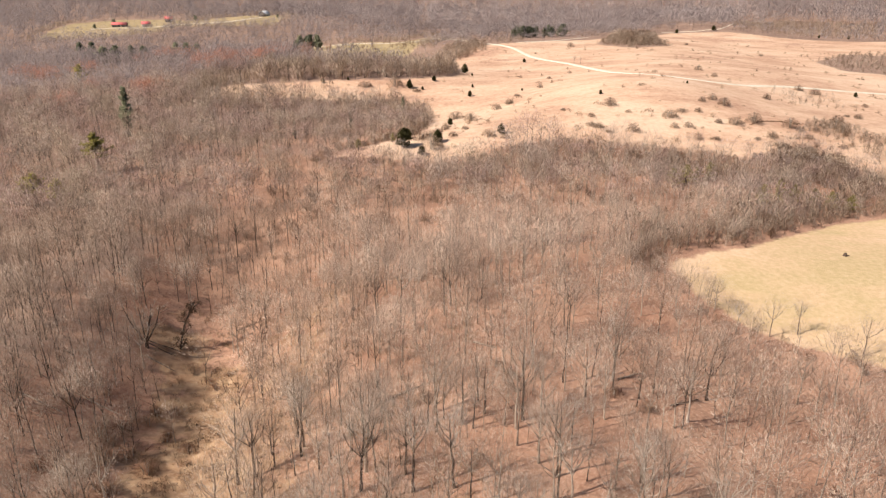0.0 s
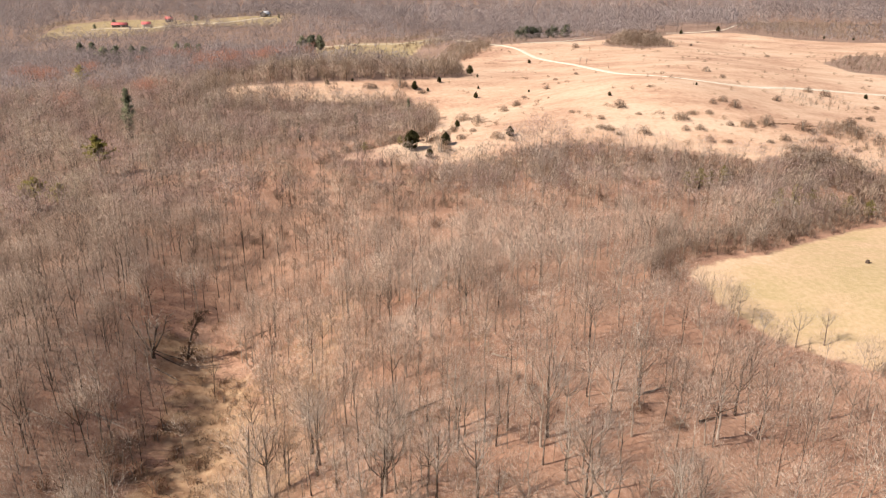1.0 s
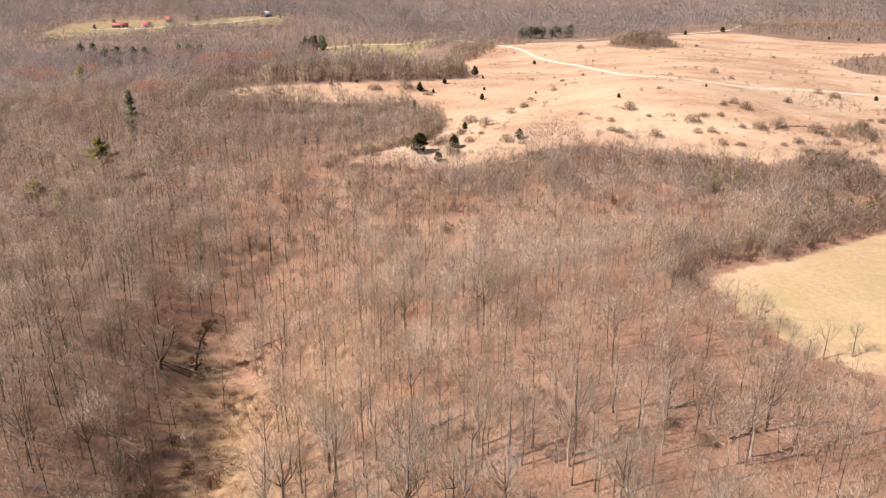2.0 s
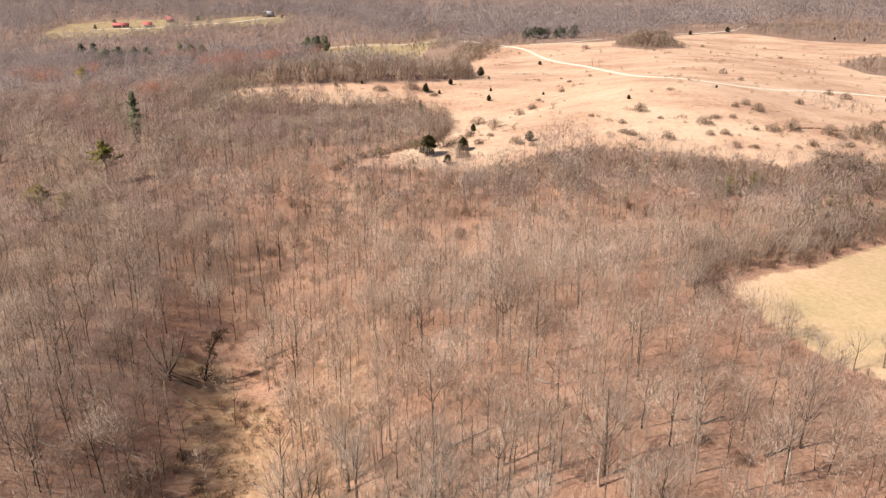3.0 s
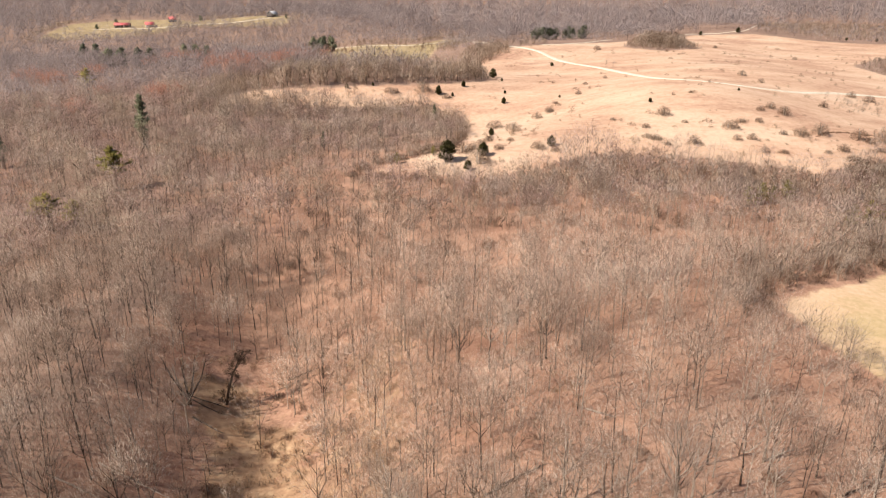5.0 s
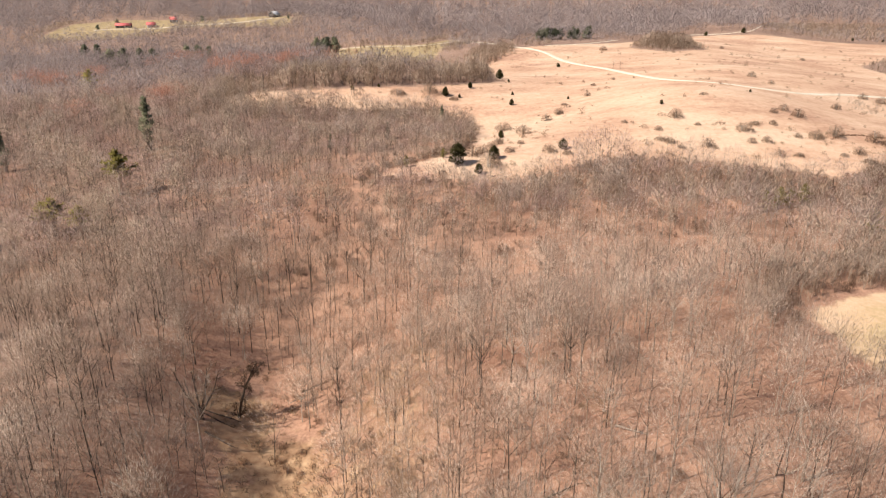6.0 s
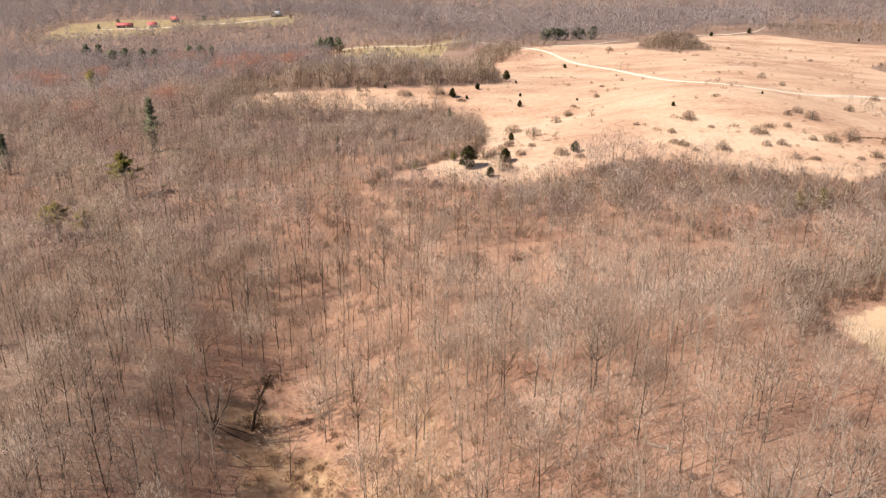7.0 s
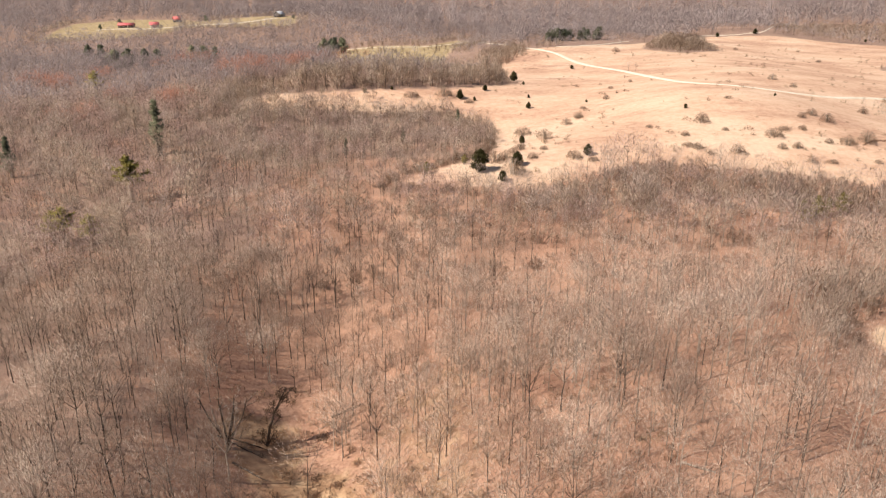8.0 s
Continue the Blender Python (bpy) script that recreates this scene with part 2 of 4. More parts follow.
def waves(x, y, size, seed, octaves=3):
    """Smooth random relief between about -1 and 1, of that size in metres."""
    rng, total, strength = np.random.RandomState(seed), 0, 1.0
    for _ in range(octaves):
        for _ in range(4):
            a, p = rng.uniform(0, 2 * np.pi, 2)
            k = 2 * np.pi / size * rng.uniform(0.7, 1.4)
            total = total + strength * 0.3 * np.sin(k * (x * np.cos(a) + y * np.sin(a)) + p)
        size, strength = size / 2.1, strength * 0.55
    return total


def land(x, y):
    """The height of the ground without its fine relief."""
    s = np.clip((y - 150) / 600, 0, 1)
    z = 8 + 16 * s * s * (3 - 2 * s)
    for cx, cy, sx, sy, turn, h in NEAR_LAND + MIDDLE_LAND + FAR_LAND:
        a = radians(turn)
        u, v = (x - cx) * math.cos(a) + (y - cy) * math.sin(a), (y - cy) * math.cos(a) - (x - cx) * math.sin(a)
        z = z + h * np.exp(-(u / sx) ** 2 / 2 - (v / sy) ** 2 / 2)
    return z


def ground(x, y):
    x, y = np.asarray(x, float), np.asarray(y, float)
    far = np.clip((np.hypot(x, y) - 500) / 700, 0, 1)
    wooded = np.clip(0.5 - np.maximum(grass_depth(x, y), depth_in(MEADOW, x, y)) / 30, 0.12, 1)
    return land(x, y) + 0.2 * wooded * waves(x, y, 14, 3) + 6 * far * np.clip((y - 820) / 150, 0, 1) * waves(x, y, 420, 5, 2)


FIELD = ((-122, 405), (-73, 408), (-20, 419), (9, 437), (8, 480), (6, 513), (12, 541), (25, 563), (54, 577), (117, 600), (160, 640), (200, 688), (258, 694),
         (307, 678), (391, 678), (520, 660), (520, 420), (330, 300), (230, 235), (190, 232), (165, 240), (150, 262), (141, 286), (125, 276), (112, 268),
         (98, 274), (79, 277), (58, 280), (39, 282), (25, 276), (12, 271), (0, 266), (-12, 267), (-30, 274), (-42, 277), (-36, 284), (-23, 292),
         (-10, 301), (-4, 342), (-7, 369), (-25, 391), (-69, 386), (-122, 384))
MEADOW = ((54, 166), (66, 173), (78, 178), (116, 207), (135, 214), (175, 222), (180, 150), (150, 119), (110, 122), (90, 126), (74, 134), (64, 141), (57, 152))
HOUSE_CLEARING = ((-374, 702), (-404, 843), (-373, 889), (-300, 880), (-262, 820), (-177, 806), (-158, 790), (-164, 745), (-212, 746), (-261, 756), (-273, 728), (-304, 709), (-349, 704))
LANE_CLEARING = ((-112, 636), (-79, 648), (-37, 622), (-12, 676), (6, 668), (4, 640), (-18, 590), (-24, 545), (-40, 518), (-84, 512))
KNOLL = ((114, 570), (138, 553), (173, 574), (168, 600), (146, 612), (126, 600))
COPSE = ((262, 535), (262, 492), (290, 478), (360, 480), (370, 570), (310, 583))
BACK_BRUSH = ((262, 712), (308, 690), (394, 696), (474, 834), (384, 875), (310, 810))
TRACK = ((198, 696), (217, 695), (240, 702), (268, 726), (337, 858), (370, 895))
KNOLL_TRACK = ((55, 577), (76, 585), (95, 599), (118, 626))
SCRUB_WEST = ((-4, 545), (4, 512), (14, 520), (30, 548), (36, 570), (22, 578), (4, 570))
GROVE = ((166, 380), (163, 362), (176, 352), (194, 360), (198, 382), (184, 388))
STRIP = ((146, 304), (158, 316), (172, 318), (181, 300), (183, 264), (172, 244), (160, 252), (162, 270), (161, 288))
CLUMP = ((116, 250), (123, 270), (134, 274), (143, 268), (146, 256), (132, 246))
ROAD = ((-108, 642), (-75, 634), (-40, 612), (-14, 640), (-6, 666), (8, 642), (18, 604), (26, 579), (40, 566), (51, 551), (61, 522), (79, 489), (88, 446), (94, 408), (99, 393), (110, 384), (128, 381), (155, 386), (187, 399), (241, 407), (330, 415), (470, 420))
DRIVE = ((-350, 765), (-328, 770), (-298, 762), (-262, 768), (-215, 764), (-183, 782))


def inside(poly, x, y):
    hit = np.zeros(np.shape(x), bool)
    for (ax, ay), (bx, by) in zip(poly, poly[1:] + poly[:1]):
        if ay != by:
            hit ^= ((ay > y) != (by > y)) & (x < (bx - ax) * (y - ay) / (by - ay) + ax)
    return hit


def away(line, x, y, closed=False):
    """The distance to a line of points."""
    best = np.full(np.shape(x), 1e9)
    for (ax, ay), (bx, by) in zip(line, line[1:] + (line[:1] if closed else ())):
        dx, dy = bx - ax, by - ay
        k = np.clip(((x - ax) * dx + (y - ay) * dy) / (dx * dx + dy * dy), 0, 1)
        best = np.minimum(best, np.hypot(x - ax - k * dx, y - ay - k * dy))
    return best


def depth_in(poly, x, y):
    """How far inside a patch (metres; outside: minus)."""
    d = away(poly, x, y, True)
    return np.where(inside(poly, x, y), d, -d)


def grass_depth(x, y):
    d = depth_in(FIELD, x, y)
    d = np.maximum(d, depth_in(HOUSE_CLEARING, x, y))
    d = np.maximum(d, depth_in(LANE_CLEARING, x, y))
    d = np.minimum(d, -depth_in(KNOLL, x, y))
    return np.minimum(d, -depth_in(COPSE, x, y))


STREAM = ((-41, 70), (-42, 95), (-45, 106), (-47, 125), (-50, 137), (-60, 152), (-63, 165), (-60, 185))


def mesh_of(name, verts, tris, material, tint=None, normals=None):
    """A mesh of triangles from arrays; normals: the soft shading of a spray of twigs."""
    me = bpy.data.meshes.new(name)
    me.vertices.add(len(verts))
    me.vertices.foreach_set("co", np.asarray(verts, np.float32).ravel())
    me.loops.add(3 * len(tris))
    me.loops.foreach_set("vertex_index", np.asarray(tris, np.int32).ravel())
    me.polygons.add(len(tris))
    me.polygons.foreach_set("loop_start", np.arange(0, 3 * len(tris), 3, dtype=np.int32))
    me.materials.append(material)
    if tint is not None:
        me.attributes.new("tint", "FLOAT", "POINT").data.foreach_set("value", np.asarray(tint, np.float32))
    if normals is not None:
        me.attributes.new("custom_normal", "FLOAT_VECTOR", "POINT").data.foreach_set("vector", np.asarray(normals, np.float32).ravel())
    me.update(calc_edges=True)
    return me


def puffed(verts, middle, seed=1, round_off=0.6):
    """Normals of a spray of twigs round its middle height: outward and up, a little uneven from twig to twig."""
    rng = np.random.RandomState(seed)
    verts = np.asarray(verts, float)
    out = verts - (0, 0, middle)
    out /= np.maximum(np.linalg.norm(out, axis=1), 1e-6)[:, None]
    out = round_off * out + (0, 0, 0.7) + np.repeat(rng.normal(0, 0.09, (len(verts) // 3 + 1, 3)), 3, axis=0)[:len(verts)]
    return out / np.maximum(np.linalg.norm(out, axis=1), 1e-6)[:, None]


def steps(bounds):
    """Grid lines: (from, to, spacing), ..."""
    return np.unique(np.concatenate([np.arange(a, b + 1e-6, s) for a, b, s in bounds]))


def build_ground():
    xs = steps(((-5000, -1000, 250), (-1000, -450, 25), (-450, -160, 6), (-160, 180, 3.0), (180, 460, 6), (460, 1000, 25), (1000, 5000, 250)))
    ys = steps(((-5000, -400, 230), (-400, 20, 20), (20, 330, 3.0), (330, 460, 4), (460, 900, 7), (900, 1500, 20), (1500, 5000, 250)))
    gx, gy = np.meshgrid(xs, ys)
    x, y = gx.ravel(), gy.ravel()
    w, h = len(xs), len(ys)
    d = away(STREAM, x, y)
    z = ground(x, y) - 0.7 * np.exp(-(d / 1.6) ** 2)
    i = (np.arange(h - 1)[:, None] * w + np.arange(w - 1)[None, :]).ravel()
    tris = np.concatenate([np.stack([i, i + 1, i + w + 1], 1), np.stack([i, i + w + 1, i + w], 1)])
    me = mesh_of("ground", np.stack([x, y, z], 1), tris, GROUND)
    soft = lambda d, r: np.clip(0.5 + d / (2 * r), 0, 1)
    cover = {"grass": soft(grass_depth(x, y), 5), "meadow": soft(depth_in(MEADOW, x, y), 2.5),
             "lawn": soft(np.maximum(depth_in(HOUSE_CLEARING, x, y), depth_in(LANE_CLEARING, x, y)), 6),
             # the spot at (-64, 156.5) is a lit clearing, its light put in as soil
             "soil": np.clip(1.1 * np.exp(-(away(STREAM[:6], x + 2, y) / 8.5) ** 2) * (0.8 + 0.5 * waves(x, y, 12, 9)) + np.exp(-((x + 64) / 3) ** 2 - ((y - 156.5) / 3.5) ** 2) + 0.5 * np.exp(-((x + 30) / 17) ** 2) * np.clip((190 - y) / 30, 0, 1), 0, 1)}
    # greyer litter with distance for haze, and on the west slope for its shade
    cover["greyed"] = np.maximum(np.clip((np.hypot(x + 15, y - 10) - 215) / 190, 0, 1), 0.62 * np.clip((-x - 62) / 25, 0, 1)) + 0.25 * waves(x, y, 45, 91, 2) * np.clip((np.hypot(x, y) - 150) / 60, 0, 1)
    for key, value in cover.items():
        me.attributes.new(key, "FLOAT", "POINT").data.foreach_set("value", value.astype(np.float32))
    me.polygons.foreach_set("use_smooth", np.ones(len(tris), bool))
    return tagged(new("ground", me), "rolling ground of leaf litter and dry grass", "ground", kind="structure")


SLIP = ((125, 301), (131, 306), (140, 310), (147, 310), (155, 312))
build_ground()


def build_track(name, line, wide, label):
    """A gravel track that lies on the ground, a little crowned."""
    pts = [Vector((x, y, 0)) for x, y in line]
    fine = []
    for k in range(len(pts) - 1):
        a, b, c, d = pts[max(k - 1, 0)], pts[k], pts[k + 1], pts[min(k + 2, len(pts) - 1)]
        count = max(2, int((c - b).length / 5))
        for j in range(count):
            t = j / count
            fine.append(0.5 * (2 * b + (c - a) * t + (2 * a - 5 * b + 4 * c - d) * t * t + (3 * b - a - 3 * c + d) * t ** 3))
    fine.append(pts[-1])
    verts, tris, rows = [], [], 7
    for k, p in enumerate(fine):
        way = (fine[min(k + 1, len(fine) - 1)] - fine[max(k - 1, 0)]).normalized()
        side = Vector((-way.y, way.x, 0))
        uneven = 0.25 * math.sin(k * 1.7) + 0.15 * math.sin(k * 0.6)
        for j in range(rows):
            s = (j / (rows - 1) - 0.5) * 2
            q = p + side * s * (wide / 2 + uneven * 0.4)
            lift = -0.25 if abs(s) > 0.99 else 0.3 - 0.1 * s * s
            verts.append((q.x, q.y, float(ground(q.x, q.y)) + lift))
    for k in range(len(fine) - 1):
        for j in range(rows - 1):
            a = k * rows + j
            tris += [(a, a + 1, a + rows + 1), (a, a + rows + 1, a + rows)]
    return tagged(new(name, mesh_of(name, verts, tris, GRAVEL)), label, "road", kind="structure")


build_track("road", ROAD[5:], 3.8, "pale gravel road winding over a dry field")
build_track("lane", ROAD[:6], 2.0, "narrow pale lane along a grassy crest")
build_track("farm_track", TRACK, 1.6, "pale farm track into distant woods")
build_track("knoll_track", KNOLL_TRACK, 1.8, "faint pale track across a dry field")
build_track("driveway", DRIVE, 3.5, "pale gravel driveway along a grassy ridge")

# ---- how trees are made ----


def tube(points, radii, sides):
    """A tapered limb through the points. Returns vertices and triangles."""
    points = [Vector(p) for p in points]
    verts, tris = [], []
    for k, p in enumerate(points):
        way = (points[min(k + 1, len(points) - 1)] - points[max(k - 1, 0)]).normalized()
        u = way.cross(Vector((0.31, 0.93, 0.2))).normalized()
        v = way.cross(u)
        for j in range(sides):
            a = 2 * math.pi * j / sides
            verts.append(p + radii[k] * (math.cos(a) * u + math.sin(a) * v))
    for k in range(len(points) - 1):
        for j in range(sides):
            a, b = k * sides + j, k * sides + (j + 1) % sides
            tris += [(a, b, b + sides), (a, b + sides, a + sides)]
    return verts, tris


class Wood:
    """Collects vertices and triangles."""

    def __init__(self):
        self.verts, self.tris = [], []

    def add(self, verts, tris):
        n = len(self.verts)
        self.verts += [tuple(v) for v in verts]
        self.tris += [tuple(i + n for i in t) for t in tris]

    def sliver(self, a, b, wide, rng):
        """A twig: a thin pointed blade from a to b."""
        side = (b - a).cross(Vector((rng.uniform(-1, 1), rng.uniform(-1, 1), rng.uniform(-1, 1))))
        side = side.normalized() * wide / 2 if side.length > 1e-6 else Vector((wide / 2, 0, 0))
        self.add((a - side, a + side, b), ((0, 1, 2),))

    def arrays(self):
        return np.array(self.verts, np.float32).reshape(-1, 3), np.array(self.tris, np.int32).reshape(-1, 3)


def random_way(rng, up=0.3):
    a, z = rng.uniform(0, 2 * math.pi), rng.uniform(-0.5, 1.0)
    return (Vector((math.cos(a), math.sin(a), 0)) * math.sqrt(max(0, 1 - z * z)) + Vector((0, 0, z + up))).normalized()


def crown_tree(seed, height=17.0, girth=0.15, base=0.42, spread=3.0, lobes=10, forks=3, twigs=900, twig=(0.7, 1.5), wide=0.022, fine=True, lean=0.03):
    """A leafless forest tree: a long clear trunk, ascending limbs, and a domed crown of fine twigs that fan out from its foot.
    Returns the trunk, the limbs one by one, and the twigs."""
    rng = random.Random(seed)
    trunk, branches, spray = Wood(), [], Wood()
    top, n = height * 0.86, 6 if fine else 2
    drift = Vector((rng.uniform(-1, 1), rng.uniform(-1, 1), 0)) * lean * height
    axis = []
    for k in range(n + 1):
        f = k / n
        wob = Vector((rng.uniform(-1, 1), rng.uniform(-1, 1), 0)) * 0.011 * height * (0 < k)
        axis.append(Vector((0, 0, top * f - (0.4 if k == 0 else 0))) + drift * f * f + wob)
    trunk.add(*tube(axis, [girth * (1.3 if k == 0 else 1.0) * (1 - 0.86 * (k / n) ** 1.3) for k in range(n + 1)], 5 if fine else 3))

    def on_axis(z):
        s = min(max(z / top, 0), 0.9999) * n
        return axis[int(s)].lerp(axis[int(s) + 1], s - int(s))

    foot = on_axis(base * height)
    middle, half = height * (base + 0.98) / 2, height * (0.98 - base) / 2
    heads, turn = [], rng.uniform(0, 6.28)
    for k in range(lobes):
        turn += 2.4 + rng.uniform(-0.45, 0.45)
        rise = 0.86 - 1.5 * (k + rng.random()) / lobes
        out = Vector((math.cos(turn), math.sin(turn), 0)) * spread * math.sqrt(1 - rise * rise) * rng.uniform(0.5, 0.95)
        head = out + drift * 0.7 + Vector((0, 0, middle + rise * half * rng.uniform(0.75, 1.0)))
        start = on_axis(max(base * height * 0.8, head.z - out.length * rng.uniform(1.0, 1.7) - 1.2))
        reach = head - start
        bend = start + reach * 0.5 + out * 0.1 - Vector((0, 0, 0.04 * reach.length))
        r = girth * rng.uniform(0.3, 0.5) * (1.0 if rise < 0.4 else 0.7)
        branch = Wood()
        branches.append(branch)
        if fine:
            branch.add(*tube((start, bend, head), (r, r * 0.62, r * 0.16), 3))
        else:
            branch.sliver(start, head, r * 2.4, rng)
        size = spread * rng.uniform(0.3, 0.44)
        for _ in range(forks):
            b = bend.lerp(head, rng.uniform(0, 0.8))
            tip = head + Vector((rng.gauss(0, size), rng.gauss(0, size), abs(rng.gauss(0, size))))
            if fine:
                branch.add(*tube((b, tip), (r * 0.42, r * 0.1), 3))
            else:
                branch.sliver(b, tip, r * 1.1, rng)
        heads.append((head, size))
    for k in range(twigs):
        head, size = heads[k % lobes]
        p = head + Vector((rng.gauss(0, size), rng.gauss(0, size), rng.gauss(0.1, 0.9) * size))
        way = ((p - foot).normalized() + Vector((rng.gauss(0, 0.3), rng.gauss(0, 0.3), rng.gauss(0.0, 0.3)))).normalized()
        length = rng.uniform(*twig)
        spray.sliver(p - way * length * 0.6, p + way * length * 0.4, wide * rng.uniform(0.6, 1.4), rng)
    return trunk.arrays(), [b.arrays() for b in branches], spray.arrays()


def hazy_tree(seed, height=17.0, girth=0.09, clear=0.25, spread=3.4, limbs=6, twigs=280, twig=(0.8, 1.6), wide=0.12, lean=0.05):
    """A far leafless tree: a thin trunk, thin limbs, and a crown of upright twigs all through its volume."""
    rng = random.Random(seed)
    trunk, spray = Wood(), Wood()
    drift = Vector((rng.uniform(-1, 1), rng.uniform(-1, 1), 0)) * lean * height
    if girth < 0.075:
        trunk.sliver(Vector((0, 0, -0.4)), drift + Vector((0, 0, height * 0.85)), girth * 2, rng)
    else:
        trunk.add(*tube((Vector((0, 0, -0.4)), drift * 0.4 + Vector((0, 0, height * 0.5)), drift + Vector((0, 0, height * 0.85))), (girth, girth * 0.65, girth * 0.2), 3))
    lobes = [(rng.uniform(0, 6.28), rng.uniform(0.75, 1.2)) for _ in range(4)]
    for _ in range(limbs):
        f, a = rng.uniform(clear + 0.1, 0.8), rng.uniform(0, 6.28)
        p = drift * f + Vector((0, 0, height * f))
        spray.sliver(p, p + Vector((math.cos(a), math.sin(a), rng.uniform(0.8, 1.6))) * spread * rng.uniform(0.5, 0.8), girth * 1.1, rng)
    for _ in range(twigs):
        g, a, out = rng.random() ** 0.8, rng.uniform(0, 6.28), math.sqrt(rng.random())
        lobe = 0.6 + 0.4 * max(s * math.cos(a - b) for b, s in lobes)
        r = spread * lobe * out * min(1.0, 0.35 + 2.2 * g) * math.sqrt(max(0.04, 1 - g ** 3))
        f = clear + (0.97 - clear) * g * (1 - 0.12 * out)
        p = drift * f + Vector((math.cos(a) * r, math.sin(a) * r, height * f))
        way = Vector((math.cos(a) * out, math.sin(a) * out, 0)) * 0.55 + Vector((rng.gauss(0, 0.35), rng.gauss(0, 0.35), 0.9 + rng.gauss(0, 0.25)))
        spray.sliver(p - way * 0.2, p + way.normalized() * rng.uniform(*twig) * (1.1 - 0.4 * g), wide * rng.uniform(0.6, 1.3), rng)
    return trunk.arrays(), spray.arrays()


def conifer(seed, height, radius, shape=1.0, blades=900, blade=0.5, clear=0.04, ragged=0.25, count=40):
    """An evergreen: a trunk and many short sprays on boughs; shape below 1 is rounder, above 1 more pointed."""
    rng = random.Random(seed)
    trunk, crown = Wood(), Wood()
    trunk.add(*tube(((0, 0, -0.3), (0, 0, height * 0.5), (0.05, 0, height * 0.95)), (radius * 0.09 + 0.05, radius * 0.05 + 0.03, 0.02), 6))
    boughs = []
    for k in range(count):
        f = clear + (1 - clear) * (k + rng.random()) / count
        g = (f - clear) / (1 - clear)
        r = radius * min(1.0, (g / 0.12) ** 0.5 if g < 0.12 else 1) * (1 - g ** (1.6 / shape)) ** 0.8 * (1 + rng.uniform(-ragged, ragged))
        a = rng.uniform(0, 6.28)
        start = Vector((0, 0, height * f))
        end = start + Vector((math.cos(a) * r, math.sin(a) * r, 0.15 * r))
        crown.add(*tube((start, end), (0.05, 0.015), 3))
        boughs.append((start, end))
    for _ in range(blades):
        start, end = rng.choice(boughs)
        p = start.lerp(end, 1 - rng.random() ** 1.6 * 0.8) + Vector((rng.uniform(-1, 1), rng.uniform(-1, 1), rng.uniform(-1, 1))) * radius * 0.16
        crown.sliver(p, p + random_way(rng, 0.35) * blade * rng.uniform(0.6, 1.2), blade * rng.uniform(0.5, 0.9), rng)
    return trunk.arrays(), crown.arrays()


def shrub(seed, radius, height, stems=14, twigs=240, wide=0.06):
    """A leafless bush: stems from one root, and a dome of twigs."""
    rng = random.Random(seed)
    main, spray = [], Wood()
    tips = []
    for k in range(stems):
        a, out = 2.4 * k + rng.uniform(-0.4, 0.4), rng.uniform(0.15, 1.0)
        way = Vector((math.cos(a) * out, math.sin(a) * out, 0))
        mid = way * radius * 0.45 + Vector((0, 0, height * 0.5))
        end = way * radius * 0.9 + Vector((0, 0, height * (1 - 0.45 * out * out) * rng.uniform(0.75, 1.0)))
        base = way * 0.15 - Vector((0, 0, 0.3))
        if k < 4:
            w = Wood()
            w.add(*tube((base, mid, end), (0.03, 0.02, 0.006), 3))
            main.append(w.arrays())
        else:
            spray.add(*tube((base, mid, end), (0.02, 0.014, 0.004), 3))
        tips.append((base, mid, end))
    for _ in range(twigs):
        a, out, up = rng.uniform(0, 6.28), math.sqrt(rng.random()), rng.random()
        p = Vector((math.cos(a) * out * radius, math.sin(a) * out * radius, up * height * math.sqrt(max(0.05, 1 - out * out)) * 0.9))
        way = (random_way(rng, 0.4) + Vector((p.x, p.y, 0)) / max(radius, 0.01) * 0.5).normalized()
        spray.sliver(p, p + way * radius * rng.uniform(0.15, 0.4), wide * rng.uniform(0.6, 1.3), rng)
    return main, spray.arrays()


def part(name, arrays, material, parent, label="", puff=None):
    ob = new(name, mesh_of(name, *arrays, material, None, None if puff is None else puffed(arrays[0], puff)))
    ob.parent = parent
    return tagged(ob, label)


def at(x, y, size=1.0, turn=0.0, tilt=0.0, sink=0.0):
    """Upright on the ground at x, y."""
    return pose(x, y, float(ground(x, y)) - sink, tilt, 0, turn) @ Matrix.Scale(size, 4)


# ---- where trees stand ----


def tree_room(x, y):
    """Where the woods grow: 0 to 1."""
    room = np.where(grass_depth(x, y) > -1.0, 0.0, 1.0)
    room = np.where(depth_in(MEADOW, x, y) > -2.0, 0.0, room)
    room = np.where((depth_in(BACK_BRUSH, x, y) > 0) | (away(TRACK, x, y) < 5) | (depth_in(STRIP, x, y) > -3) | (depth_in(KNOLL, x, y) > -3) | (depth_in(COPSE, x, y) > -3), 0.0, room)
    room = np.where(away(ROAD, x, y) < 4, 0.0, room)
    valley = away(STREAM, x, y)
    room = np.where((valley < 9) & (y < 168), 0.04 * room, room)
    room = np.where((np.hypot(x + 65, y - 146) < 7) | (np.hypot(x + 60, y - 154) < 5), 0.0, room)
    back = y + 5 * waves(x, y, 40, 71, 2)  # the open ground behind the east ridge, and the valley
    room = np.where((back > 187) & (back < 216) & (x > -25) & (x < 72), 0.34 * room, room)
    room = np.where((back >= 216) & (back < 242) & (x > -75) & (x < 90), 0.95 * room, room)
    glade = np.clip(0.95 + 0.5 * waves(x, y, 26, 21, 2), 0.5, 1)
    return room * np.where(np.hypot(x, y) < 330, glade, 1)


